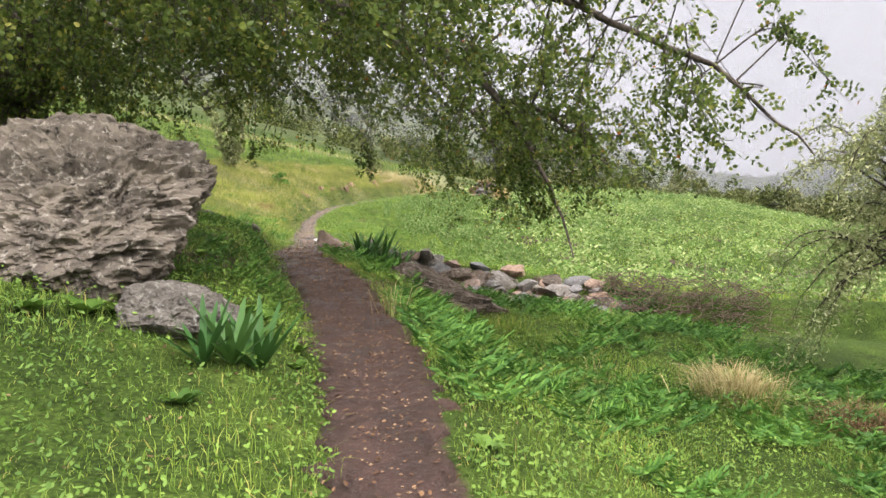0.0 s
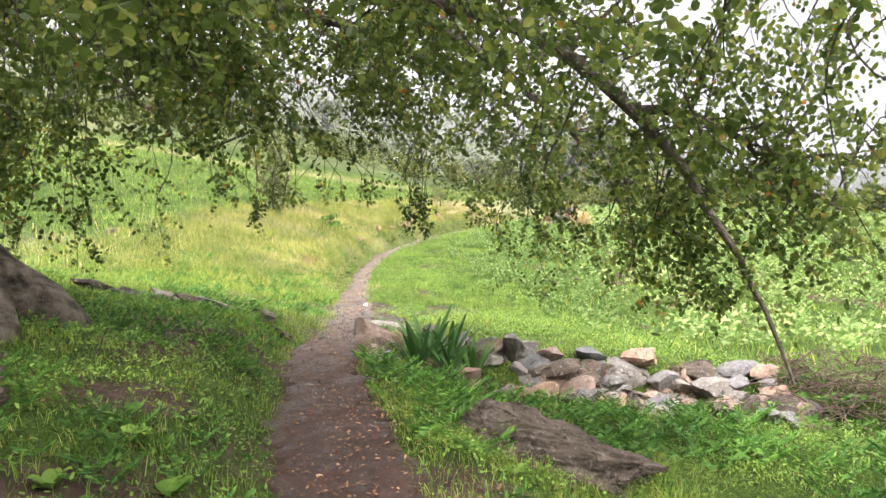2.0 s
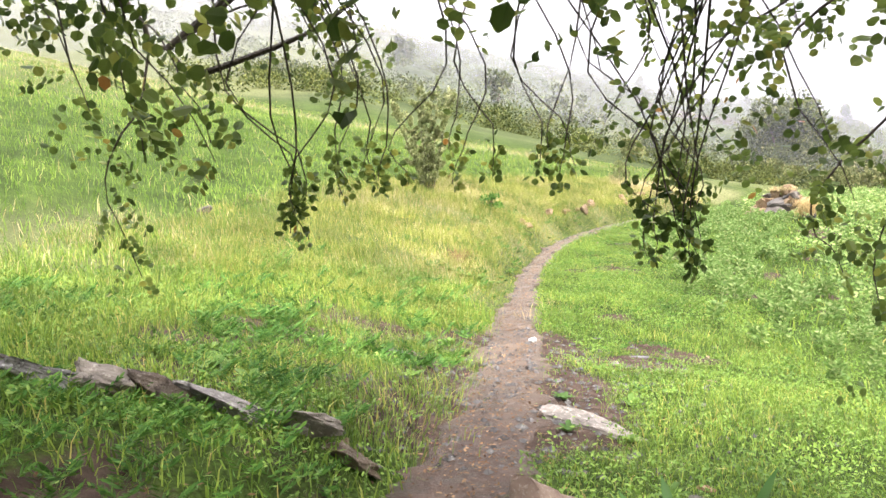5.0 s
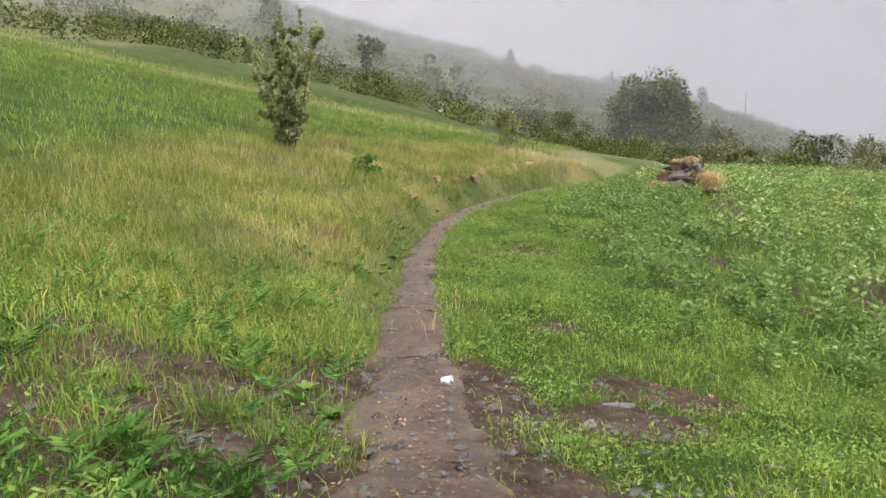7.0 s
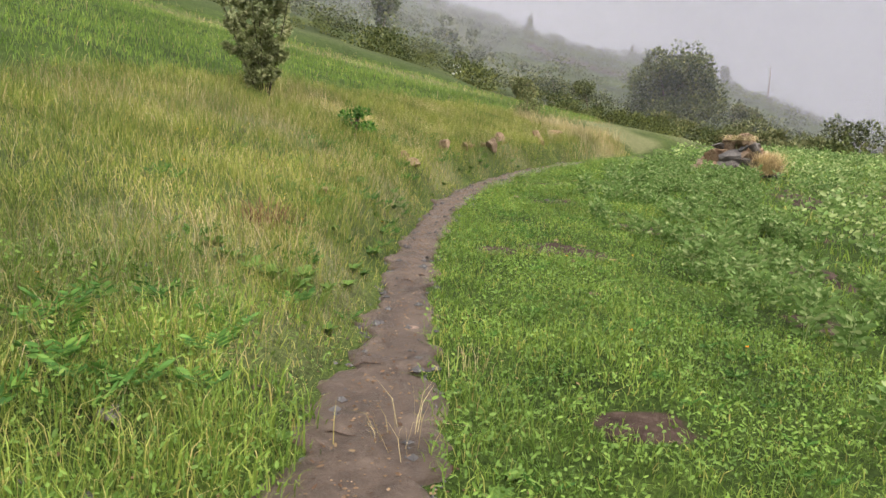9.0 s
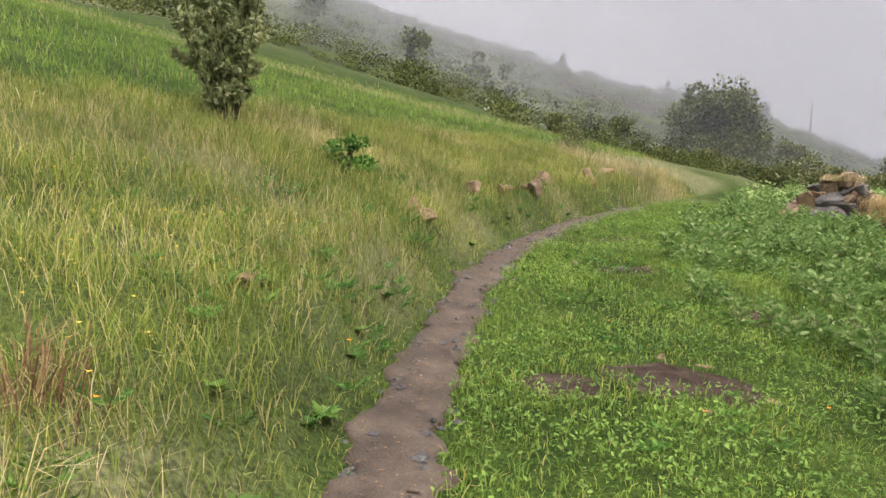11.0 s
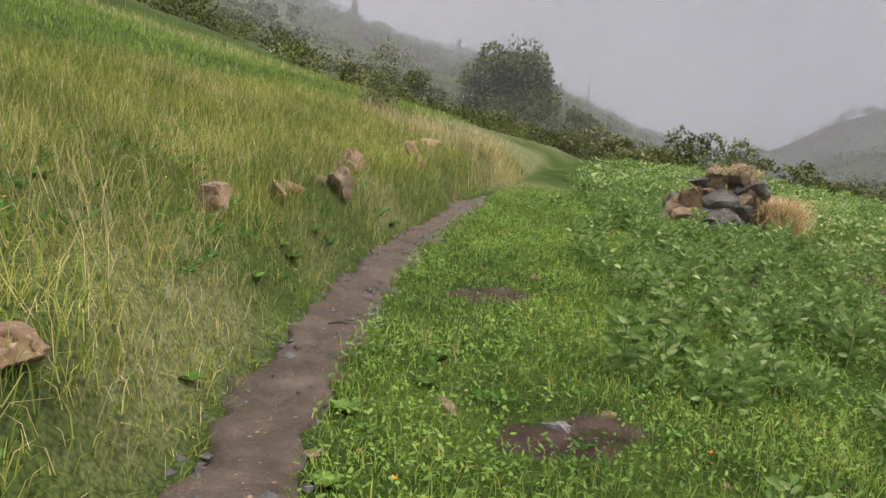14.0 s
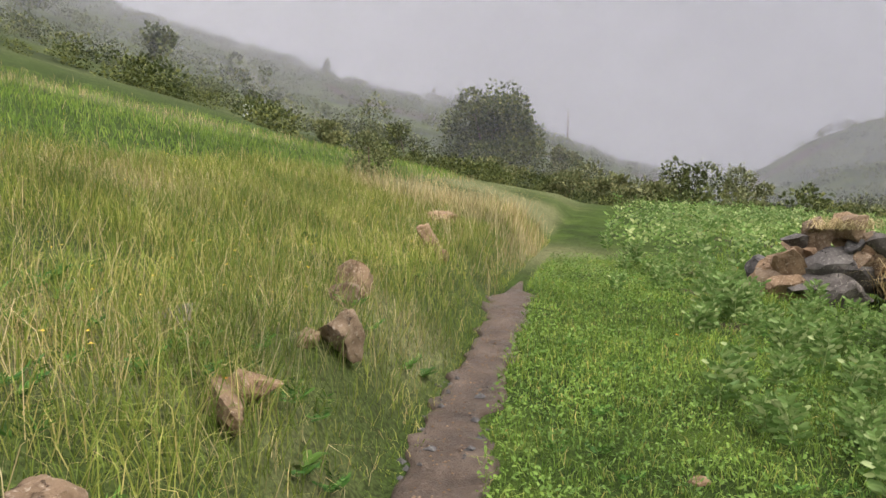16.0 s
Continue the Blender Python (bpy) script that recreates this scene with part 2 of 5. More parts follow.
def ground_material():
    """Earth with low growth; the attribute "soil" tells where the earth lies bare, "dry" where the growth is straw."""
    m, nodes, links, bsdf, out = node_material("ground_cover")
    soil_n = noise_node(nodes, links, 5.0, 7.0, 0.7)
    soil = ramp(nodes, [(0.3, (0.02, 0.013, 0.01)), (0.52, (0.054, 0.036, 0.027)), (0.75, (0.115, 0.082, 0.063))])
    links.new(soil_n.outputs[0], soil.inputs["Fac"])
    # green kept dark: the shade between blades is put into the ground colour
    green_n = noise_node(nodes, links, 0.9, 8.0, 0.75)
    green = ramp(nodes, [(0.3, (0.02, 0.03, 0.008)), (0.5, (0.045, 0.07, 0.014)), (0.7, (0.1, 0.135, 0.028))])
    links.new(green_n.outputs[0], green.inputs["Fac"])
    at_soil, at_dry = nodes.new("ShaderNodeAttribute"), nodes.new("ShaderNodeAttribute")
    at_soil.attribute_name, at_dry.attribute_name = "soil", "dry"
    at_wild = nodes.new("ShaderNodeAttribute")
    at_wild.attribute_name = "wild"
    wild_n = noise_node(nodes, links, 0.09, 8.0, 0.7)
    wild = ramp(nodes, [(0.35, (0.035, 0.045, 0.018)), (0.55, (0.075, 0.09, 0.035)), (0.7, (0.14, 0.14, 0.07))])
    links.new(wild_n.outputs[0], wild.inputs["Fac"])
    rough_n = noise_node(nodes, links, 9.0, 6.0, 0.75)
    straw = ramp(nodes, [(0.35, (0.095, 0.1, 0.042)), (0.7, (0.25, 0.23, 0.125))])
    links.new(rough_n.outputs[0], straw.inputs["Fac"])
    color = mix_color(nodes, links, at_wild.outputs["Fac"], green.outputs["Color"], wild.outputs["Color"])
    color = mix_color(nodes, links, at_dry.outputs["Fac"], color, straw.outputs["Color"])
    co = nodes.new("ShaderNodeTexCoord")
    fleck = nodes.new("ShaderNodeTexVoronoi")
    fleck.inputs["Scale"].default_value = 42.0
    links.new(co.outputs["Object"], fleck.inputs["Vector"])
    # flecks pale in the middle, with dark gaps painted between them
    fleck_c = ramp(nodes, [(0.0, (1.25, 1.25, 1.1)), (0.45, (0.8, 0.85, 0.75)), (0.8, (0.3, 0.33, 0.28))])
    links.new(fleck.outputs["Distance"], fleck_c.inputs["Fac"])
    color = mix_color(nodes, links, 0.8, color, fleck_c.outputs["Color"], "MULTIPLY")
    add = nodes.new("ShaderNodeMath")
    add.operation = "MULTIPLY_ADD"
    add.inputs[1].default_value = 1.6
    links.new(at_soil.outputs["Fac"], add.inputs[0])
    sub = nodes.new("ShaderNodeMath")
    sub.operation = "SUBTRACT"
    sub.inputs[1].default_value = 0.8
    links.new(rough_n.outputs[0], sub.inputs[0])
    links.new(sub.outputs[0], add.inputs[2])
    edge = ramp(nodes, [(0.1, (0, 0, 0)), (0.35, (1, 1, 1))])
    links.new(add.outputs[0], edge.inputs["Fac"])
    color = mix_color(nodes, links, edge.outputs["Color"], color, soil.outputs["Color"])
    links.new(color, bsdf.inputs["Base Color"])
    bsdf.inputs["Roughness"].default_value = 0.95
    bsdf.inputs["Specular IOR Level"].default_value = 0.08
    bump(nodes, links, bsdf, rough_n.outputs[0], 0.9, 0.05)
    return m


def path_material():
    """Trodden damp earth with grit, reddish and darker where leaf litter lies under the tree, greyer in the open."""
    m, nodes, links, bsdf, out = node_material("trodden_earth")
    n = noise_node(nodes, links, 3.0, 8.0, 0.7)
    earth = ramp(nodes, [(0.3, (0.038, 0.025, 0.017)), (0.5, (0.086, 0.06, 0.043)), (0.72, (0.165, 0.123, 0.092))])
    links.new(n.outputs[0], earth.inputs["Fac"])
    wood = ramp(nodes, [(0.3, (0.024, 0.0125, 0.0095)), (0.55, (0.05, 0.027, 0.02)), (0.75, (0.095, 0.056, 0.042))])
    links.new(n.outputs[0], wood.inputs["Fac"])
    co = nodes.new("ShaderNodeTexCoord")
    sep = nodes.new("ShaderNodeSeparateXYZ")
    links.new(co.outputs["Object"], sep.inputs[0])
    zone = nodes.new("ShaderNodeMapRange")
    zone.inputs["From Min"].default_value, zone.inputs["From Max"].default_value = 1.0, 6.0
    links.new(sep.outputs["Y"], zone.inputs["Value"])
    color = mix_color(nodes, links, zone.outputs["Result"], wood.outputs["Color"], earth.outputs["Color"])
    grit = noise_node(nodes, links, 55.0, 4.0, 0.7)
    spots = ramp(nodes, [(0.62, (0, 0, 0)), (0.7, (1, 1, 1))])
    links.new(grit.outputs[0], spots.inputs["Fac"])
    pale = mix_color(nodes, links, 0.5, color, (0.3, 0.24, 0.19))
    color = mix_color(nodes, links, spots.outputs["Color"], color, pale)
    links.new(color, bsdf.inputs["Base Color"])
    wet = ramp(nodes, [(0.4, (0.42, 0.42, 0.42)), (0.6, (0.8, 0.8, 0.8))])
    links.new(n.outputs[0], wet.inputs["Fac"])
    links.new(wet.outputs["Color"], bsdf.inputs["Roughness"])
    bsdf.inputs["Specular IOR Level"].default_value = 0.24
    h = mix_color(nodes, links, 0.5, grit.outputs[0], n.outputs[0])
    bump(nodes, links, bsdf, h, 1.0, 0.05)
    return m


def mist_material(name, amount, seed):
    """A thin bank of mist: mostly clear, the rest scatters the daylight that falls on it."""
    m, nodes, links, bsdf, out = node_material(name)
    clear = nodes.new("ShaderNodeBsdfTransparent")
    white = nodes.new("ShaderNodeBsdfDiffuse")
    white.inputs["Color"].default_value = (0.56, 0.55, 0.6, 1)
    back = nodes.new("ShaderNodeBsdfTranslucent")
    back.inputs["Color"].default_value = (0.56, 0.55, 0.6, 1)
    both = nodes.new("ShaderNodeMixShader")
    links.new(white.outputs[0], both.inputs[1])
    links.new(back.outputs[0], both.inputs[2])
    n = noise_node(nodes, links, 0.012, 3.0)
    thick = nodes.new("ShaderNodeMapRange")
    thick.inputs["From Min"].default_value, thick.inputs["From Max"].default_value = 0.3, 0.7
    thick.inputs["To Min"].default_value, thick.inputs["To Max"].default_value = amount * 0.7, amount * 1.3
    links.new(n.outputs[0], thick.inputs["Value"])
    mx = nodes.new("ShaderNodeMixShader")
    links.new(thick.outputs["Result"], mx.inputs[0])
    links.new(clear.outputs[0], mx.inputs[1])
    links.new(both.outputs[0], mx.inputs[2])
    links.new(mx.outputs[0], out.inputs["Surface"])
    return m


GROUND = ground_material()
EARTH = path_material()
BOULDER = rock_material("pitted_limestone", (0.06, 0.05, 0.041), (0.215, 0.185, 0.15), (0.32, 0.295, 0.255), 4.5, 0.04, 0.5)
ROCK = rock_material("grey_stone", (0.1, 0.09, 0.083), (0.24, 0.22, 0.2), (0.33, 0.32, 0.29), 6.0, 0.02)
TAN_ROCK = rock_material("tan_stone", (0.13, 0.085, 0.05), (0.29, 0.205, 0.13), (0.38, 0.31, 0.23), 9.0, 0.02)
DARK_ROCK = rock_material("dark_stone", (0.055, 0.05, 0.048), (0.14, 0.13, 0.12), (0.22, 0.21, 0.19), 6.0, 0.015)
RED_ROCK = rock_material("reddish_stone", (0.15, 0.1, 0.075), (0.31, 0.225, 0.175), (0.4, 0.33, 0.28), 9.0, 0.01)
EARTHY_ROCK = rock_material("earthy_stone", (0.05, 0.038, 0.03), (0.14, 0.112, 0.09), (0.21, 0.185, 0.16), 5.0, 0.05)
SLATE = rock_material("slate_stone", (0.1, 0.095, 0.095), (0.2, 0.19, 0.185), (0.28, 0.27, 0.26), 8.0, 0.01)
BARK = bark_material("tree_bark", (0.02, 0.016, 0.013), (0.2, 0.165, 0.135), 6.0)
TWIG = bark_material("twig_bark", (0.03, 0.024, 0.02), (0.09, 0.07, 0.055), 30.0)
DEAD_WOOD = bark_material("dead_wood", (0.07, 0.05, 0.04), (0.24, 0.17, 0.13), 25.0)
TREE_LEAF = leaf_material("tree_leaf", [(0.0, (0.04, 0.068, 0.02)), (0.5, (0.085, 0.13, 0.034)), (0.85, (0.14, 0.19, 0.05)), (0.992, (0.22, 0.23, 0.06)), (1.0, (0.3, 0.12, 0.04))], 0.5, 0.35, 0.9)
OLIVE_LEAF = leaf_material("olive_leaf", [(0.0, (0.14, 0.18, 0.08)), (0.6, (0.26, 0.3, 0.16)), (1.0, (0.42, 0.45, 0.3))], 0.3, 0.45)
SHRUB_LEAF = leaf_material("shrub_leaf", [(0.0, (0.035, 0.05, 0.018)), (0.6, (0.075, 0.1, 0.032)), (1.0, (0.15, 0.17, 0.06))], 0.2, 0.6, 4.0)
PALE_SHRUB_LEAF = leaf_material("pale_shrub_leaf", [(0.0, (0.08, 0.1, 0.045)), (0.6, (0.14, 0.165, 0.08)), (1.0, (0.22, 0.23, 0.12))], 0.2, 0.6, 4.0)
GRASS = leaf_material("lush_grass", [(0.0, (0.075, 0.14, 0.03)), (0.45, (0.14, 0.235, 0.045)), (0.85, (0.22, 0.31, 0.07)), (0.95, (0.3, 0.32, 0.1)), (1.0, (0.42, 0.36, 0.15))], 0.25, 0.5, 1.3)
VERGE = leaf_material("mixed_grass", [(0.0, (0.075, 0.115, 0.02)), (0.45, (0.148, 0.212, 0.042)), (0.8, (0.25, 0.28, 0.08)), (1.0, (0.42, 0.37, 0.18))], 0.25, 0.6, 1.3)
STRAW = leaf_material("straw_grass", [(0.0, (0.22, 0.185, 0.095)), (0.5, (0.38, 0.325, 0.19)), (1.0, (0.57, 0.5, 0.34))], 0.2, 0.7, 1.3)
CROP = leaf_material("crop_blades", [(0.0, (0.085, 0.16, 0.035)), (0.6, (0.15, 0.25, 0.055)), (1.0, (0.24, 0.32, 0.09))], 0.4, 0.5)
FERN = leaf_material("feathery_green", [(0.0, (0.035, 0.1, 0.022)), (0.6, (0.07, 0.17, 0.035)), (1.0, (0.12, 0.24, 0.05))], 0.25, 0.55, 0.8)
BROAD = leaf_material("broad_leaf", [(0.0, (0.075, 0.145, 0.03)), (0.6, (0.125, 0.22, 0.045)), (1.0, (0.16, 0.26, 0.06))], 0.25, 0.45, 0.8)
WEED = leaf_material("weed_leaf", [(0.0, (0.045, 0.1, 0.02)), (0.6, (0.085, 0.165, 0.032)), (1.0, (0.125, 0.215, 0.045))], 0.25, 0.45, 0.8)
STRAP = leaf_material("strap_leaf", [(0.0, (0.035, 0.1, 0.03)), (1.0, (0.085, 0.18, 0.055))], 0.25, 0.35)
BEAN = leaf_material("bean_leaf", [(0.0, (0.095, 0.18, 0.05)), (0.6, (0.18, 0.29, 0.1)), (1.0, (0.35, 0.43, 0.22))], 0.3, 0.4)
BROWN_LEAF = leaf_material("dead_leaf", [(0.0, (0.07, 0.04, 0.026)), (0.6, (0.145, 0.09, 0.056)), (1.0, (0.28, 0.2, 0.13))], 0.15, 0.7)
FLOWER = leaf_material("yellow_petal", [(0.0, (0.6, 0.42, 0.04)), (1.0, (0.75, 0.62, 0.15))], 0.3, 0.6)
ORANGE = leaf_material("orange_petal", [(0.0, (0.7, 0.24, 0.02)), (1.0, (0.75, 0.33, 0.03))], 0.3, 0.6)
PAPER = plain_material("white_paper", (0.78, 0.78, 0.76), 0.5, 0.06)

# ---------------------------------------------------------------- the lie of the land
TRACK = [(-16, -2.5, -0.1), (-10, -1.15, -0.09), (-7.25, -0.37, -0.07), (-5.2, -0.08, -0.05), (-3.5, 0.03, 0.0), (-1.9, 0.03, 0.17),
         (0.4, 0.0, 0.14), (2.5, 0.17, 0.03), (4.3, 0.52, -0.05), (7.3, 0.85, -0.22), (9.4, 1.03, -0.22), (11.7, 1.38, -0.18),
         (13.6, 1.64, -0.13), (15.4, 2.0, -0.07), (17.4, 2.5, 0.04), (19.5, 3.25, 0.14), (21.5, 4.2, 0.2), (23.2, 5.1, 0.25),
         (25.2, 6.4, 0.3), (27.8, 8.0, 0.33), (32, 11.0, 0.37), (42, 18.0, 0.5), (60, 31.0, 0.5)]
t_y = np.arange(-16, 60, 0.05)


def eased(values):
    knots = np.interp(t_y, [p[0] for p in TRACK], values)
    k = np.hanning(41)
    return np.convolve(np.pad(knots, 20, mode="edge"), k / k.sum(), "valid")


t_x, t_z = eased([p[1] for p in TRACK]), eased([p[2] for p in TRACK])


def track_x(y):
    return np.interp(y, t_y, t_x)


def track_z(y):
    return np.interp(y, t_y, t_z)


def track_half(y):
    """Half the trodden width."""
    return np.interp(y, [-16, -7, -4, -1.5, 1, 4, 7, 9, 12, 32], [0.27, 0.28, 0.37, 0.37, 0.34, 0.33, 0.33, 0.27, 0.19, 0.2])


def wall_y(x):
    """The line of the tumbled wall that holds up the field."""
    return 1.85 - 0.16 * np.maximum(0, x - 2.4) ** 1.6


def sky_line(az):
    return np.interp(az, [-60, -25, -10, 0, 3, 5, 9.3, 14.5, 18, 21, 25, 28.4, 31, 34, 40, 43.6, 46.8, 49.9, 53, 60, 80],
                     [12, 14.5, 13.2, 10.7, 9.8, 9.2, 7.9, 6.5, 5.6, 5.0, 4.3, 2.7, 1.8, 0.6, -0.3, 0.3, 2.8, 3.7, 4.4, 5.0, 3])


def ground_z(x, y, wildness=False):
    x, y = np.asarray(x, float), np.asarray(y, float)
    yc = np.clip(y, -16, 59.9)
    d = (x - track_x(yc)) * np.interp(yc, [-16, 12, 20, 26, 40], [0.97, 0.97, 0.9, 0.84, 0.82])
    half = track_half(yc)
    lo = np.maximum(0, -d - half)
    ro = np.maximum(0, d - half)
    bank = np.interp(yc, [-14, -7, -5, -2, 2, 7.5, 11, 14, 19, 30, 45], [0.03, 0.08, 0.26, 0.36, 0.4, 0.05, 0.26, 0.42, 0.5, 0.45, 0.3])
    slope = np.interp(yc, [-14, -5, 6, 19, 42], [0.12, 0.26, 0.25, 0.31, 0.235])
    left = bank * smooth(lo, 0.0, 0.55) + slope * (lo - 0.35 * (1 - np.exp(-lo / 0.35))) + 0.0022 * np.maximum(0, lo - 8) ** 2
    left = np.where(lo > 35, np.minimum(left, 13 + 0.05 * lo), left)
    fall = np.interp(yc, [-16, -2, 1.5, 5, 9, 13, 20, 24, 30], [0.1, 0.1, 0.2, 0.2, 0.16, 0.11, 0.1, 0.07, 0.06])
    edge_drop = np.interp(yc, [-16, 1, 4, 8, 11, 14, 30], [0.04, 0.05, 0.08, 0.18, 0.06, 0.06, 0.05])
    right = -fall * np.minimum(np.maximum(0, ro - 1.2), 5) - 0.1 * np.maximum(0, ro - 6.2) - edge_drop * smooth(ro, 0, 0.7)
    below = 1 - smooth(y - wall_y(x), -0.5, 0.25)
    right = right - below * (np.interp(y, [-2, 1], [0.62, 0.5]) * smooth(ro, 0.0, 1.7))
    z = track_z(yc) + np.where(d < 0, left, right)
    z = z + 0.05 * (value_noise(x, y, 0.7, 3) - 0.5) * smooth(lo + ro, 0.02, 0.4) + 0.12 * (value_noise(x, y, 2.6, 4) - 0.5) * smooth(lo + ro, 0.3, 1.5)
    z = z + 0.02 * (value_noise(x, y, 0.22, 9) - 0.5) * smooth(lo + ro, 0.0, 0.2)
    # beyond the field: shrubby hillside on one hand, the valley on the other
    over = np.maximum(y - (42 + 0.33 * np.maximum(0, x - 15)), 0.9 * (x - 25 - 0.4 * (y - 22)))
    px, py = x - 2.0, y - 8.0
    r = np.hypot(px, py) + 1e-6
    az = np.degrees(np.arctan2(px, py))
    top = sky_line(az)
    crest = np.interp(az, [-30, -12, -5, 1, 7, 11, 21, 29, 38, 60], [9, 8.5, 6.8, 5.2, 3.6, 2.0, -0.7, -1.9, -3.2, -5.5])
    ridge = np.interp(az, [-20, 10, 30, 40, 60], [260, 260, 210, 300, 300])
    el = crest + (top - crest) * smooth(r, 50, ridge) ** 0.8
    far = 1.3 + r * np.tan(np.radians(el)) * np.clip(1.6 - 0.6 * r / ridge, 0, 1)
    far = far + (value_noise(x, y, 22, 5) - 0.5) * 3.0 * smooth(r, 60, 140) + (value_noise(x, y, 7, 6) - 0.5) * 1.2 * smooth(r, 50, 90)
    far = np.where(r > ridge * 1.6, -30 - 0.01 * (r - 300), far)
    w = smooth(over, 0, 14)
    return (z * (1 - w) + far * w, w) if wildness else z * (1 - w) + far * w


def soil_at(x, y):
    """Where the earth lies bare: by the path, on the worn ground past the wall, under the tree, and in patches of the field."""
    yc = np.clip(y, -16, 59.9)
    d = x - track_x(yc)
    half = track_half(yc)
    s = 0.9 * (1 - smooth(np.abs(d), half - 0.12, half + 0.02)) * (1 - smooth(y, 26.6, 27.6))
    worn = smooth(y, 2.5, 4.5) * (1 - smooth(y, 7.5, 9.5)) * smooth(d, -3.6, -2.2) * (1 - smooth(d, 0.5, 1.5))
    s = np.maximum(s, worn * (0.58 + 1.2 * (value_noise(x, y, 0.5, 21) - 0.4)))
    shade = smooth(y, -5.5, -3.5) * (1 - smooth(y, 1.5, 3.5)) * (1 - smooth(np.abs(d), 1.2, 3.0))
    s = np.maximum(s, shade * (0.2 + 0.8 * (value_noise(x, y, 0.6, 22) - 0.35)))
    for cx, cy, rr in ((3.6, 14.8, 0.62), (2.8, 14.7, 0.35), (4.6, 18.8, 0.45), (5.2, 21.4, 0.4), (2.1, 7.4, 0.8), (2.9, 8.2, 0.6), (2.6, 9.9, 0.35)):
        s = np.maximum(s, 0.95 * (1 - smooth(np.hypot(x - cx, (y - cy) * 1.7) + 0.9 * rr * (value_noise(x, y, 0.3, 25) - 0.5), rr * 0.4, rr * 1.1)))
    field = smooth(d, 1.8, 3.0) * smooth(y, 4, 7)
    s = np.maximum(s, field * 0.6 * smooth(value_noise(x, y, 0.9, 23), 0.66, 0.85))
    return np.clip(s, 0, 1)


def dry_at(x, y):
    """How much of the growth has gone to straw."""
    d = x - track_x(np.clip(y, -16, 59.9))
    band = smooth(y, 8, 13) * smooth(-d, 0.15, 0.5) * (1 - smooth(-d, 4.0, 6.0))
    v = band * (0.18 + 0.82 * smooth(value_noise(x, y, 1.5, 31), 0.35, 0.8))
    end = np.exp(-(((x - 9.6) / 1.9) ** 2 + ((y - 31.0) / 2.0) ** 2) * 1.2)
    crest = np.exp(-((y - 41.5) / 1.8) ** 2) * smooth(-x, -14, -5)
    high = smooth(-x, 9, 16) * smooth(y, 18, 34) * 0.5
    old = smooth(y, 2.5, 6) * (1 - smooth(y, 9, 12)) * smooth(-d, 3.2, 4.4) * (1 - smooth(-d, 5.5, 8)) * 0.7
    return np.clip(np.maximum.reduce([v, end * 1.1, crest, high, old]), 0, 1)


def steps(fine_from, fine_to, step, far, grow=1.13):
    inner = np.arange(fine_from, fine_to + step / 2, step)
    out, s, v = [], step, 0.0
    while v < far:
        s *= grow
        v += s
        out.append(v)
    out = np.array(out)
    return np.concatenate([fine_from - out[::-1], inner, inner[-1] + out])


gx, gy = steps(-5.0, 12.0, 0.15, 2800), steps(-13.0, 33.0, 0.15, 2800)
mx_, my_ = np.meshgrid(gx, gy, indexing="ij")
mz_ = ground_z(mx_, my_)
ii, jj = np.meshgrid(np.arange(len(gx) - 1), np.arange(len(gy) - 1), indexing="ij")
nn = len(gy)
ground_quads = np.stack([ii * nn + jj, (ii + 1) * nn + jj, (ii + 1) * nn + jj + 1, ii * nn + jj + 1], -1).reshape(-1, 4)
ground_me = np_mesh("ground", np.stack([mx_, my_, mz_], -1).reshape(-1, 3), ground_quads, None, True)
for attr, values in (("soil", soil_at(mx_, my_)), ("dry", dry_at(mx_, my_)), ("wild", ground_z(mx_, my_, True)[1])):
    ground_me.attributes.new(attr, "FLOAT", "POINT").data.foreach_set("value", values.ravel().astype(np.float32))
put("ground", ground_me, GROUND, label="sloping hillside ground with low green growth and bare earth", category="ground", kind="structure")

# the trodden path, a shallow worn strip with ragged edges
py_ = np.arange(-15.5, 27.9, 0.07)
pu = np.linspace(-1, 1, 15)
PY, PU = np.meshgrid(py_, pu, indexing="ij")
ragged = (track_half(PY) + 0.05) * (1 + 0.75 * (value_noise(PY, np.sign(PU) * 9 + 0 * PY, 0.35, 41) - 0.5) + 0.6 * (value_noise(PY, np.sign(PU) * 9 + 0 * PY, 0.11, 42) - 0.5))
ragged = ragged * (1 - 0.85 * smooth(PY, 26.7, 27.8))
head = np.gradient(t_x, t_y)
hx = np.interp(PY, t_y, head)
ln = np.sqrt(1 + hx * hx)
PXX, PYY = track_x(PY) + PU * ragged / ln, PY - PU * ragged * hx / ln
PZ = ground_z(PXX, PYY) + 0.03 - 0.1 * smooth(np.abs(PU), 0.82, 1.0) + 0.022 * (value_noise(PXX, PYY, 0.13, 43) - 0.5) + 0.03 * (value_noise(PXX, PYY, 0.5, 44) - 0.5)
ii, jj = np.meshgrid(np.arange(len(py_) - 1), np.arange(len(pu) - 1), indexing="ij")
nn = len(pu)
put("path", np_mesh("path", np.stack([PXX, PYY, PZ], -1).reshape(-1, 3),
                    np.stack([ii * nn + jj, ii * nn + jj + 1, (ii + 1) * nn + jj + 1, (ii + 1) * nn + jj], -1).reshape(-1, 4), None, True), EARTH,
    label="narrow trodden path of damp brown earth", category="path", kind="structure")

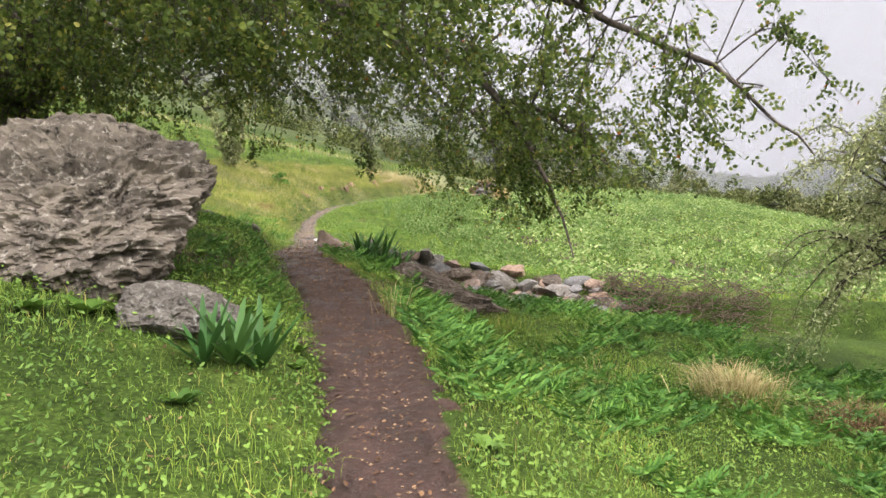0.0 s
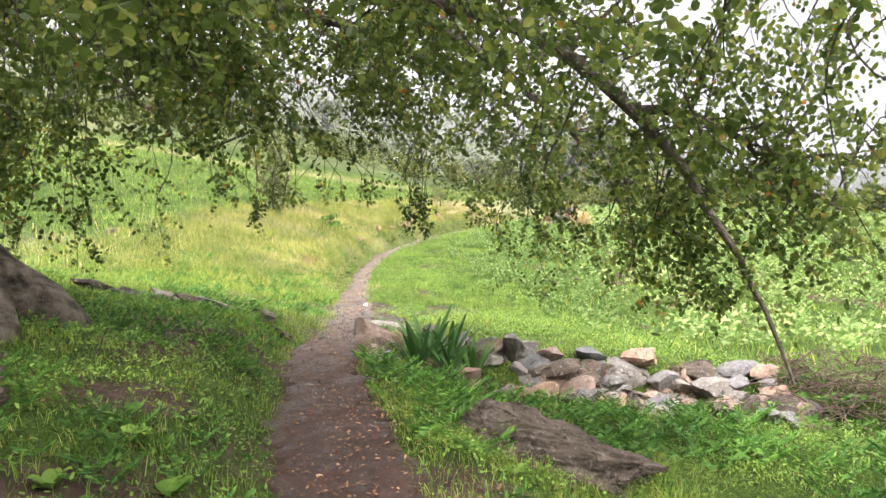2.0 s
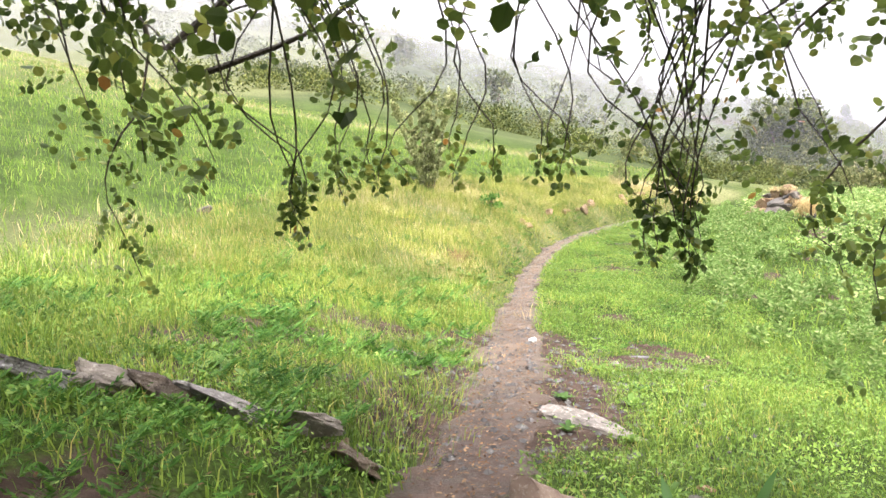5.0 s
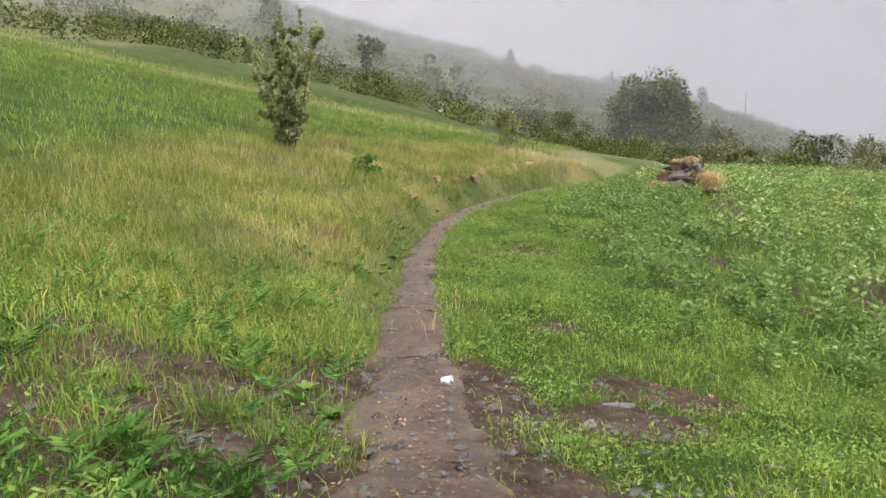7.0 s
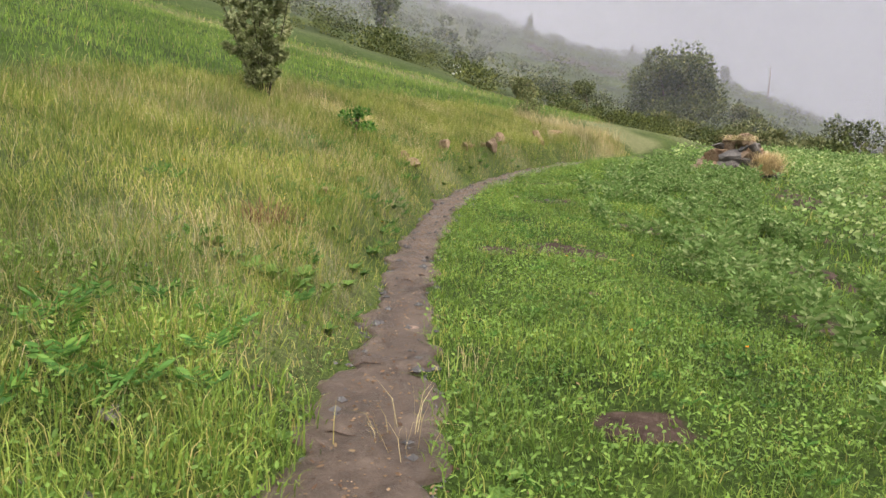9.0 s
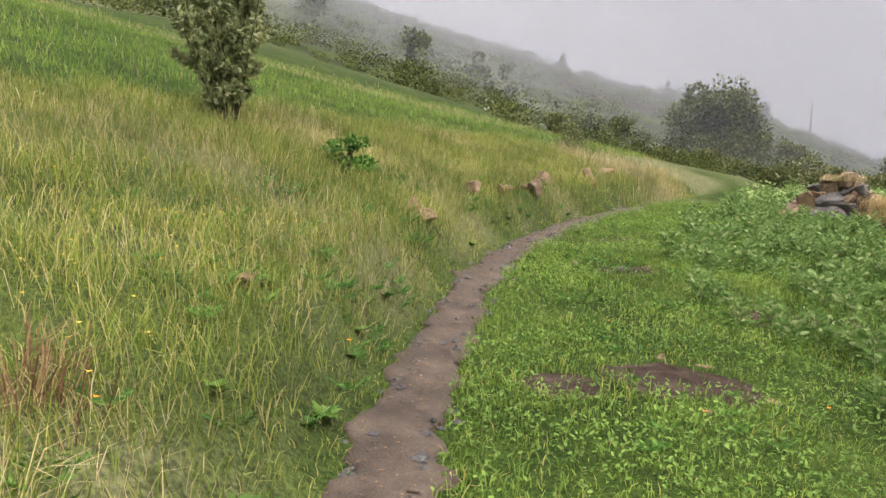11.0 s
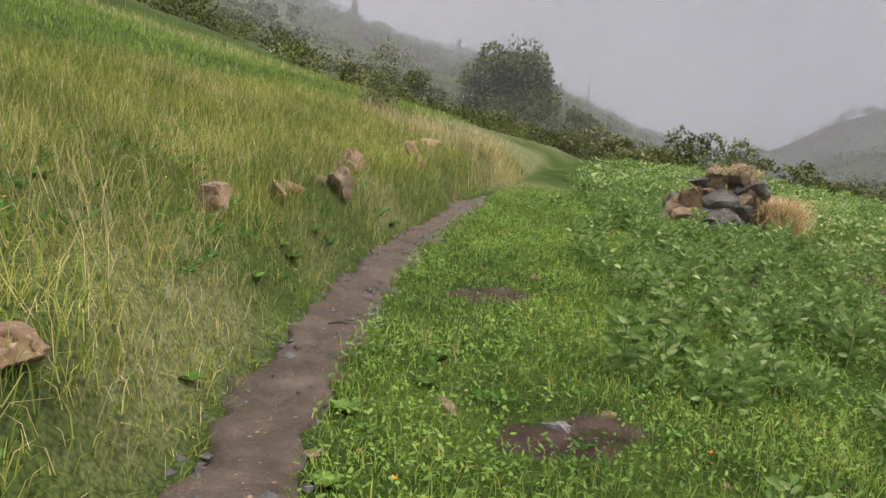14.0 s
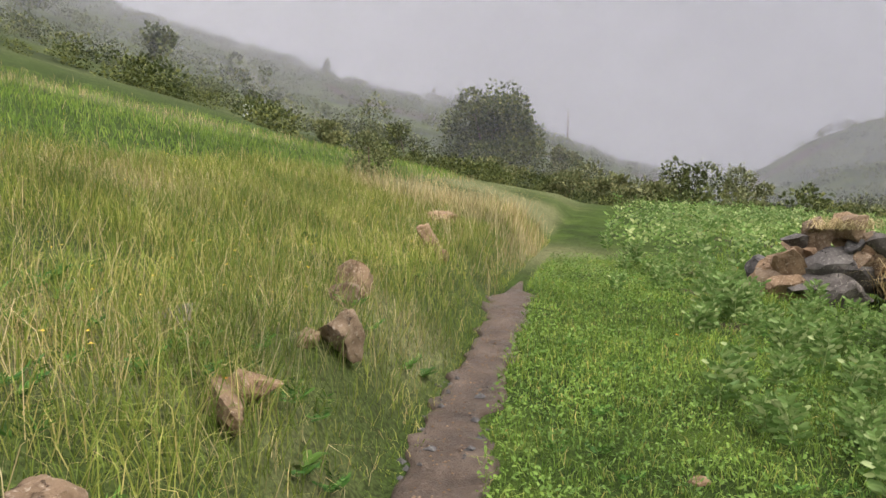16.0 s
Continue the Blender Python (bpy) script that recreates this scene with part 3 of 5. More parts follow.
# banks of mist over the far slopes
for k, (radius, amount) in enumerate(((88, 0.11), (120, 0.18), (155, 0.24), (200, 0.3), (330, 0.5))):
    az = np.radians(np.linspace(-75, 110, 60))
    zz = np.array([-60.0, 40, 140])
    A, Z = np.meshgrid(az, zz, indexing="ij")
    bank_v = np.stack([2 + radius * np.sin(A), 8 + radius * np.cos(A), Z * radius / 150], -1).reshape(-1, 3)
    ii, jj = np.meshgrid(np.arange(59), np.arange(2), indexing="ij")
    put("mist_bank", np_mesh("mist_bank", bank_v, np.stack([ii * 3 + jj, (ii + 1) * 3 + jj, (ii + 1) * 3 + jj + 1, ii * 3 + jj + 1], -1).reshape(-1, 4), None, True),
        mist_material("mist", amount, k), label="thin grey mist hanging over the far slopes", category="mist", kind="structure")

# ---------------------------------------------------------------- stones
def rock_mesh(name, size, seed, detail=3, rough=0.22, cuts=7, pits=0.0):
    """A worn stone: a ball cut by a few flat faces, then roughened. Its origin is at its base."""
    r = random.Random(seed)
    bm = bmesh.new()
    bmesh.ops.create_icosphere(bm, subdivisions=detail, radius=1.0)
    planes = []
    for _ in range(cuts):
        n = Vector((r.gauss(0, 1), r.gauss(0, 1), r.gauss(0, 0.8))).normalized()
        planes.append((n, r.uniform(0.45, 0.82) if cuts < 8 or cuts > 10 else r.uniform(0.3, 0.62)))
    off = Vector((r.uniform(-50, 50), r.uniform(-50, 50), r.uniform(-50, 50)))
    for v in bm.verts:
        p = v.co.copy()
        for n, c in planes:
            over = p.dot(n) - c
            if over > 0:
                p -= n * over * 0.95
        k = 1 + rough * noise.fractal(p * 1.7 + off, 1.0, 2.0, 4) * 0.6
        if pits:
            k += pits * (noise.fractal(p * 7.5 + off, 0.7, 2.1, 6) * 0.5 - abs(noise.noise(p * 5.0 + off)) * 0.35 - abs(noise.noise(p * 13.0 + off)) * 0.22)
        v.co = Vector((p.x * k * size[0], p.y * k * size[1], p.z * k * size[2]))
    low = min(v.co.z for v in bm.verts)
    for v in bm.verts:
        v.co.z -= low
    bm.normal_update()
    for e in bm.edges:
        if len(e.link_faces) == 2 and e.calc_face_angle() > 0.42:
            e.smooth = False
    return bm_mesh(name, bm, True)


def stone(name, x, y, size, material, label, seed, turn=0.0, tilt=(0, 0), sink=0.25, detail=3, rough=0.22, cuts=7, pits=0.0, group="", z=None, parent=None):
    me = rock_mesh(name, size, seed, detail, rough, cuts, pits)
    base = float(ground_z(x, y)) if z is None else z
    ob = put(name, me, material, parent, label if parent is None else "", "stone" if parent is None else "", group,
             m=pose(x, y, base - sink * size[2] * 2, tilt[0], tilt[1], turn))
    return ob


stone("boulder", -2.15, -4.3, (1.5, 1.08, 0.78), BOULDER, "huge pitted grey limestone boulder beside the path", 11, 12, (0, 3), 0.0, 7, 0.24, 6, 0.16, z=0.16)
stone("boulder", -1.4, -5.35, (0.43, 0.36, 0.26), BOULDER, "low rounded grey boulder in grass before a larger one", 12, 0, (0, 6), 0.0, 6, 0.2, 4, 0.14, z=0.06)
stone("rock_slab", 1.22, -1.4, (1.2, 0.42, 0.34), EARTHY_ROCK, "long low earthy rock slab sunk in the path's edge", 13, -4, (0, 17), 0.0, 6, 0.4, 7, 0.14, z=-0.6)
ledge_a, ledge_b = (-0.2, 2.92), (-2.35, 2.5)
for k in range(7):
    u = (k + 0.5) / 7
    x, y = ledge_a[0] + (ledge_b[0] - ledge_a[0]) * u, ledge_a[1] + (ledge_b[1] - ledge_a[1]) * u - 0.12 * math.sin(u * 3.1)
    stone("kerb_stone", x, y, (0.3, 0.15, 0.09), ROCK if k % 3 else EARTHY_ROCK, "flat pale grey stone edging the worn ground", 20 + k, 11 + 9 * math.sin(k * 2.1), (-12, 24), 0.0, 5, 0.4, 8, 0.12, "edging stones", z=float(ground_z(x, y)) - 0.05 + 0.12 * u)
stone("rock_slab", 1.22, 4.2, (0.45, 0.17, 0.09), ROCK, "pale cracked flat rock slab half sunk by the path", 31, -28, (4, 8), 0.25, 5, 0.3, 8, 0.08)

# tumbled dry stone wall at the field's edge
WALL = [(0.6, 1.95, 0.2, 0.15, 0.14, 5, 0, 0), (0.85, 2.05, 0.15, 0.13, 0.12, 40, 6, 3), (1.3, 2.05, 0.19, 0.15, 0.13, 20, 5, 2), (1.65, 2.1, 0.2, 0.16, 0.15, 70, -8, 2),
        (1.95, 1.98, 0.18, 0.15, 0.16, 10, 10, 2), (2.2, 1.85, 0.15, 0.13, 0.14, 35, 0, 2), (2.56, 1.72, 0.4, 0.2, 0.1, -22, 36, 1), (2.85, 1.95, 0.2, 0.14, 0.12, 15, -10, 1),
        (3.2, 1.85, 0.36, 0.22, 0.2, 8, 10, 1), (3.62, 1.95, 0.24, 0.16, 0.11, -15, 14, 0), (4.3, 1.3, 0.3, 0.22, 0.15, -25, 8, 3)]


def wall_top(x):
    return float(np.interp(x, [0.6, 1.2, 2.2, 2.6, 3.3, 3.8, 4.5, 5.2], [0.2, 0.1, -0.03, -0.36, -0.46, -0.62, -0.75, -0.88]))


wall_ob = empty("stone_wall", (2.6, 1.7, float(ground_z(2.6, 1.7))), "tumbled dry stone wall of grey and reddish rubble", "wall")
wall_base = float(ground_z(2.6, 1.7))
MATS = [RED_ROCK, ROCK, DARK_ROCK, TAN_ROCK, SLATE]
for k, (x, y, sx, sy, sz, turn, tilt, mk) in enumerate(WALL):
    stone("stone", x - 2.6, y - 1.7, (sx * 1.7, sy * 1.7, sz * 1.75), MATS[mk], "", 100 + k, turn, ((k * 13) % 16 - 8, tilt), 0.0, 4, 0.3, 9, z=wall_top(x) - 1.9 * sz - wall_base - 0.012 * abs(tilt) * sx / 0.3, parent=wall_ob)
wr = random.Random(17)
for k in range(120):
    x = wr.uniform(2.3, 5.0) if k % 6 else wr.uniform(0.7, 2.3)
    down = wr.random() ** 0.8
    y = min(1.95, float(wall_y(x)) + 0.1) - 0.75 * down + wr.gauss(0, 0.05)
    sz = wr.uniform(0.07, 0.17) * (1.0 if x > 2.2 else 0.8)
    z = wall_top(x) - 0.08 - 0.5 * down - sz * 0.8
    stone("stone", x - 2.6, y - 1.7, (sz * 2.1, sz * 1.5, sz * 1.0), [RED_ROCK, ROCK, EARTHY_ROCK, ROCK, RED_ROCK, EARTHY_ROCK, SLATE][k % 7], "", 150 + k, wr.uniform(-40, 40), (wr.uniform(-20, 20), wr.uniform(-22, 22)), 0.0, 3, 0.3, 8,
          z=max(z, float(ground_z(x, y)) - 0.05) - wall_base, parent=wall_ob)

# field stone heap with straw
PILE = (11.75, 26.2)
pile_z = float(ground_z(*PILE))
pile_ob = empty("stone_heap", (*PILE, pile_z), "heap of tan and dark field stones topped with straw", "stone heap")
pr = random.Random(5)
# distance along the front, height of the underside, width, height, stone kind
FRONT = [(-1.28, 0.0, 0.6, 0.22, 0), (-0.95, 0.06, 0.46, 0.3, 0), (-0.72, 0.08, 0.5, 0.24, 0), (-0.74, 0.3, 0.3, 0.27, 0), (-0.35, 0.1, 0.6, 0.5, 1), (0.06, 0.0, 0.66, 0.4, 1), (0.14, 0.6, 0.42, 0.24, 1), (0.12, 0.4, 0.34, 0.22, 0),
         (-0.64, 0.56, 0.2, 0.17, 0), (-0.46, 0.6, 0.28, 0.17, 0), (-0.3, 0.72, 0.36, 0.18, 0), (-0.4, 0.88, 0.3, 0.18, 0), (0.08, 0.84, 0.6, 0.22, 0), (0.45, 0.7, 0.3, 0.22, 1), (0.48, 0.45, 0.34, 0.2, 0)]
across, into = np.array([0.743, -0.669]), np.array([0.669, 0.743])
k = 0
for u, hz, w, tall, mk in FRONT:
    o = across * (u * 0.88 + 0.1) + into * (-0.38 + 0.42 * hz + pr.uniform(-0.05, 0.05))
    stone("stone", o[0], o[1], (w * 0.72, w * 0.55, tall * 0.9), DARK_ROCK if mk else TAN_ROCK, "", 200 + k, -42 + pr.uniform(-14, 14), (pr.uniform(-8, 8), pr.uniform(-10, 10)), 0.0, 4, 0.3, 9, z=hz - 0.04, parent=pile_ob)
    k += 1
for i in range(46):
    hz = pr.uniform(0, 0.72)
    a = pr.uniform(-0.5, 3.7)
    rad = 0.95 - 0.85 * hz
    o = across * rad * 1.05 * math.cos(a) + into * rad * 0.75 * math.sin(a)
    sz = pr.uniform(0.14, 0.24)
    stone("stone", o[0], o[1], (sz * 1.6, sz * 1.3, sz * 1.05), DARK_ROCK if pr.random() < 0.3 else TAN_ROCK, "", 200 + k, pr.uniform(0, 180), (pr.uniform(-12, 12), pr.uniform(-12, 12)), 0.0, 3, 0.3, 9, z=hz - 0.04, parent=pile_ob)
    k += 1
core_me = rock_mesh("rubble_core", (0.62, 0.5, 0.38), 260, 3, 0.2, 6)
put("rubble_core", core_me, DARK_ROCK, pile_ob)
h = Heap()
n = 1500
base = np.stack([0.52 + rng.normal(0, 0.17, n), -0.78 + rng.normal(0, 0.15, n), 0.1 + rng.uniform(0, 0.45, n)], 1)
blades(h, base, rng.uniform(0.18, 0.4, n), 0.008, 1.6)
base = np.stack([rng.normal(-0.02, 0.2, 400), rng.normal(-0.14, 0.18, 400), np.full(400, 1.0)], 1)
blades(h, base, rng.uniform(0.1, 0.25, 400), 0.008, 2.0)
put("straw", h.mesh("straw"), STRAW, pile_ob, "bundle of dry yellow straw")

# single stones in the bank, on the path and in the field
LOOSE = [(2.02, 18.62, .16, .13, .13, 3, .0), (2.12, 18.4, .16, .11, .09, 3, .0), (3.55, 21.95, .24, .16, .14, 3, .0), (3.68, 22.1, .2, .14, .12, 3, -.2), (4.3, 23.05, .17, .14, .2, 3, -.1), (4.12, 22.98, .13, .1, .09, 3, .0),
         (4.76, 24.2, .24, .17, .15, 3, -.2), (4.6, 23.95, .15, .12, .1, 3, -.1), (6.37, 26.9, .22, .17, .18, 3, -.1), (6.42, 26.7, .16, .12, .14, 3, .0), (2.98, 20.9, .3, .16, .14, 3, -.1), (7.6, 29.6, .28, .2, .2, 3, .1),
         (3.5, 23.1, .16, .1, .08, 1, -.2), (0.78, 14.6, .16, .12, .09, 3, .0), (0.0, 9.3, .15, .12, .1, 2, .2), (-0.3, 11.2, .14, .1, .09, 2, .3),
         (3.2, 18.7, .1, .07, .045, 3, .3), (1.98, 15.5, .05, .04, .03, 3, .3), (1.46, 11.4, .12, .06, .04, 0, .3), (2.38, 7.8, .16, .12, .04, 4, .3), (2.0, 7.35, .09, .07, .05, 4, .3),
         (4.02, 19.2, .13, .07, .06, 3, .3), (4.5, 18.9, .11, .09, .05, 4, .3), (4.85, 19.0, .08, .06, .05, 3, .3), (5.1, 18.35, .08, .06, .05, 3, .3), (3.5, 14.35, .07, .05, .05, 3, .3),
         (4.1, 14.7, .07, .05, .05, 3, .3), (3.9, 15.3, .09, .06, .05, 3, .3), (3.6, 15.35, .09, .07, .05, 3, .3), (3.25, 12.9, .06, .05, .04, 3, .3), (5.9, 21.9, .1, .08, .06, 3, .3),
         (6.6, 20.6, .1, .06, .05, 3, .3), (3.35, 8.3, .07, .05, .04, 0, .3), (0.1, 1.4, .1, .07, .035, 1, .3), (-0.25, 1.0, .08, .08, .05, 0, .3), (-0.1, 0.1, .06, .05, .03, 1, .3),
         (0.42, 6.1, .05, .04, .03, 3, .3), (0.35, 5.3, .06, .04, .03, 3, .3), (-0.4, 3.0, .06, .05, .06, 5, .2), (-0.9, 6.6, .07, .05, .05, 5, .3), (1.1, 9.8, .05, .03, .02, 5, .3),
         (1.25, 9.0, .045, .03, .02, 3, .3), (-3.6, 14.5, .22, .16, .1, 2, .2), (-4.0, 12.0, .2, .15, .12, 2, .2), (1.6, 2.9, .1, .07, .06, 3, .3), (2.8, 6.5, .08, .06, .05, 0, .3)]
MATS = [RED_ROCK, ROCK, DARK_ROCK, TAN_ROCK, SLATE, TAN_ROCK]
WORDS = ["small reddish stone lying on bare earth", "flat grey stone on the path", "dark stone half hidden in grass", "tan stone half buried in dry grass", "flat dark grey slate stone on bare earth", "small pale stone on trodden earth"]
for k, (x, y, sx, sy, sz, mk, sink) in enumerate(LOOSE):
    stone("stone", x, y, (sx, sy, sz * 0.95), MATS[mk], WORDS[mk], 300 + k, k * 47 % 180, ((k * 7) % 12 - 6, (k * 11) % 12 - 6), sink + (0.06 if abs(x - float(track_x(y))) < 0.8 * float(track_half(y)) else 0.26), 4, 0.3, 9 if sx > 0.12 else 22, group="loose stones")

# white paper cup lying by the path
cup = empty("paper_cup", (1.14, 7.9, float(ground_z(1.14, 7.9)) + 0.04), "crushed white paper cup lying at the path's edge", "cup")
bm = bmesh.new()
bmesh.ops.create_cone(bm, cap_ends=True, segments=20, radius1=0.026, radius2=0.034, depth=0.075)
top = max(bm.faces, key=lambda f: f.calc_center_median().z)
bmesh.ops.delete(bm, geom=[top], context="FACES_ONLY")
bmesh.ops.solidify(bm, geom=bm.faces[:], thickness=0.002)
for v in bm.verts:
    v.co.x *= 0.85 + 0.15 * math.sin(v.co.z * 40)
put("cup_wall", bm_mesh("cup_wall", bm), PAPER, cup, m=pose(0, 0, 0, 82, 0, 60))
h = Heap()
ang = np.linspace(0, 2 * np.pi, 25)
tube(h, np.stack([0.034 * np.cos(ang), 0.034 * np.sin(ang), np.full(25, 0.0375)], 1), 0.0025, 5)
put("rim", h.mesh("rim", True), PAPER, cup, m=pose(0, 0, 0, 82, 0, 60))


# ---------------------------------------------------------------- the tree over the path
TREE = (-3.2, 0.5)
tree_z = float(ground_z(*TREE)) - 0.1
tree = empty("carob_tree", (*TREE, tree_z), "old spreading tree with drooping leafy branches over the path", "tree")
origin = np.array([*TREE, tree_z])


def gnarl(me, amount, scale):
    """Uneven lumps and hollows on wood."""
    for v in me.vertices:
        p = v.co * scale
        v.co += Vector((noise.noise(p), noise.noise(p + Vector((7, 0, 0))), noise.noise(p + Vector((0, 9, 0))))) * amount
    return me


def bent(points, n=16, wobble=0.0, seed=0):
    """A smooth line through a few points, slightly crooked."""
    points = np.asarray(points, float)
    u = np.linspace(0, len(points) - 1, n)
    k = np.clip(u.astype(int), 0, len(points) - 2)
    f = (u - k)[:, None]
    p = np.vstack([2 * points[:1] - points[1:2], points, 2 * points[-1:] - points[-2:-1]])
    a, b, c, d = p[k], p[k + 1], p[k + 2], p[k + 3]
    out = 0.5 * (2 * b + (c - a) * f + (2 * a - 5 * b + 4 * c - d) * f ** 2 + (3 * b - a - 3 * c + d) * f ** 3)
    r = np.random.default_rng(seed)
    return out + wobble * r.normal(size=out.shape) * np.linspace(0, 1, n)[:, None]


h = Heap()
tube(h, bent([(-3.2, 0.5, tree_z - 0.3), (-3.35, 0.45, tree_z + 0.5), (-3.4, 0.3, tree_z + 1.2), (-2.95, 0.1, tree_z + 2.0)], 14, 0.015, 1) - origin, np.linspace(0.5, 0.36, 14), 22)
put("trunk", gnarl(h.mesh("trunk", True), 0.09, 2.6), BARK, tree)
for k, (ex, ey, rad) in enumerate(((-1.95, 0.0, 0.26), (-2.15, -0.75, 0.2), (-3.6, -0.5, 0.2), (-2.6, 1.4, 0.2))):
    ez = float(ground_z(ex, ey))
    h = Heap()
    tube(h, bent([(-3.25, 0.4, tree_z + 0.75), ((-3.0 + ex) / 2, (0.4 + ey) / 2, (tree_z + ez) / 2 + 0.32), (ex, ey, ez + 0.02), (ex + (ex + 2.75) * 0.2, ey + (ey - 0.4) * 0.2, ez - 0.25)], 24, 0.012, k) - origin,
         np.interp(np.arange(24), [0, 12, 23], [0.3, rad, rad * 0.55]), 16)
    put("root", gnarl(h.mesh("root", True), 0.07, 4.0), BARK, tree)

TREE_LIMBS = [[(-2.9, 0.1, 2.9), (-1.3, -0.3, 3.5), (0.2, -0.6, 3.35), (1.03, -0.88, 3.0), (1.74, -1.1, 2.65), (2.25, -1.34, 2.11), (2.5, -1.72, 1.5), (2.71, -1.87, 0.98), (2.9, -2.1, 0.3)],
         [(-2.9, 0.1, 2.9), (-1.6, 0.9, 3.6), (0.2, 1.3, 3.5), (1.6, 1.5, 2.9), (2.4, 1.6, 2.4), (3.4, 1.7, 1.7)],
         [(-1.2, -0.25, 3.5), (0.4, -1.9, 3.6), (2.0, -3.0, 3.0), (3.4, -3.8, 2.2), (4.3, -4.2, 1.4)],
         [(-2.9, 0.1, 2.9), (-2.3, -1.6, 3.4), (-1.5, -3.2, 3.3), (-0.8, -4.6, 2.7), (-0.4, -5.2, 2.3)],
         [(-2.9, 0.1, 2.9), (-3.6, -1.6, 3.2), (-3.8, -3.4, 2.9), (-3.4, -4.8, 2.4)],
         [(-2.9, 0.1, 2.9), (-2.6, 1.4, 3.4), (-1.8, 2.6, 3.1), (-1.2, 3.2, 2.4)],
         [(-2.9, 0.1, 2.9), (-4.2, 0.8, 3.2), (-5.2, 1.4, 2.6)],
         [(0.3, -0.6, 3.25), (1.2, 0.2, 3.1), (2.1, 0.6, 2.6), (2.8, 0.6, 1.8), (3.1, 0.5, 1.0)],
         [(2.25, -1.34, 2.11), (2.58, -1.42, 2.06), (2.94, -1.66, 1.8), (3.4, -1.9, 1.3)],
         [(-1.3, -0.3, 3.5), (-1.01, -0.76, 3.14), (-0.67, -0.71, 2.64), (-0.5, -0.7, 2.3)]]
limb_lines = []
for k, pts in enumerate(TREE_LIMBS):
    line = bent(pts, 26, 0.03, 10 + k)
    limb_lines.append(line)
    h = Heap()
    tube(h, line - origin, np.linspace(0.1 if k in (0, 1, 3) else 0.04 if k > 7 else 0.07, 0.01, 26), 8)
    put("limb", h.mesh("limb", True), BARK, tree)
sky_pts = np.concatenate(limb_lines)

# drooping twigs with paired round leaflets
leaf_heap, twig_heap = Heap(), Heap()
cr = np.random.default_rng(21)


def under(x, y):
    """How low the foliage hangs."""
    d = x - track_x(np.clip(y, -16, 50))
    low = 2.12 + 0.35 * (value_noise(x, y, 0.8, 51) - 0.5)
    low = low - 1.5 * smooth(d, 1.0, 2.6) * (1 - 0.5 * smooth(d, 3.0, 4.6)) * (1 - 0.45 * smooth(y, -1.0, -3.8)) - 0.75 * smooth(-d, 0.9, 2.2) * smooth(y, -1.5, 0.5)
    return low - 0.25 * smooth(y, 0.5, 2.0) * smooth(np.abs(d), 0.3, 0.9)


made = 0
while made < 650:
    a, rr = cr.uniform(0, 2 * np.pi), math.sqrt(cr.uniform(0.02, 1))
    x, y = 0.0 + 4.6 * rr * math.cos(a), -1.1 + 4.3 * rr * math.sin(a)
    if made % 3 == 0:
        tip = sky_pts[cr.integers(0, len(sky_pts))]
        if tip[2] > 3.4:
            continue
        x, y = tip[:2] + cr.normal(0, 0.3, 2)
    d = x - float(track_x(y))
    if d > 0.9 and cr.uniform() < 0.5:
        continue
    if d < 0.3 and y > 0.8 and cr.uniform() < 0.75:
        continue
    low = float(under(x, y)) + cr.uniform(0, 1) ** 1.5 * 1.5
    if low > 3.3:
        continue
    near = sky_pts[np.argmin(((sky_pts - (x, y, low + 1.0)) ** 2).sum(1))]
    top = min(low + cr.uniform(0.3, 0.8), 3.9)
    ox, oy = unit(np.array([x + 1.6, y + 0.4])) * cr.uniform(0.1, 0.55)
    start = near + (0, 0, 0)
    mid = np.array([(x + near[0]) / 2 + cr.normal(0, 0.1), (y + near[1]) / 2 + cr.normal(0, 0.1), max(near[2], top) * 0.55 + 0.45 * top])
    line = bent([start, mid, (x - ox * 0.4, y - oy * 0.4, top), (x + ox * 0.6, y + oy * 0.6, low)], 16, 0.012, made)
    tube(twig_heap, line - origin, np.linspace(0.009, 0.0025, 16), 4)
    # side sprays along the outer part
    seg = np.linspace(6, 15, 13)
    at = np.stack([np.interp(seg, np.arange(16), line[:, c]) for c in range(3)], 1)
    for p in at:
        out_dir = unit(cr.normal(size=3) * (1, 1, 0.5) + (0, 0, -0.45))
        reach = cr.uniform(0.12, 0.36)
        pairs = 5
        s = np.linspace(0.25, 1, pairs)[:, None]
        spine = p + out_dir * reach * s + np.array([0, 0, -0.05]) * s ** 2
        side = unit(np.cross(out_dir, cr.normal(size=3)))
        for sign in (1, -1):
            along = unit(side * sign + out_dir * 0.35 + cr.normal(0, 0.25, (pairs, 3)))
            across = unit(np.cross(along, cr.normal(size=(pairs, 3))))
            leaves(leaf_heap, spine - origin, along, across, cr.uniform(0.034, 0.054, pairs), cr.uniform(0.032, 0.046, pairs), 0.08)
    made += 1
SPRIGS = [(-0.53, 2.44, 1.56), (-0.49, 2.46, 1.48), (-0.38, 2.51, 1.67), (-0.2, 2.58, 1.68), (-0.05, 2.62, 1.64), (0.17, 2.65, 1.71), (0.26, 2.66, 1.73), (0.74, 2.63, 1.71), (0.81, 2.62, 1.76),
          (1.06, 2.54, 1.75), (1.23, 2.47, 1.67), (1.23, 2.47, 1.33), (1.27, 2.45, 1.41), (1.36, 2.41, 1.48), (1.37, 2.4, 1.23), (1.31, 2.43, 1.54), (1.39, 2.39, 1.3)]
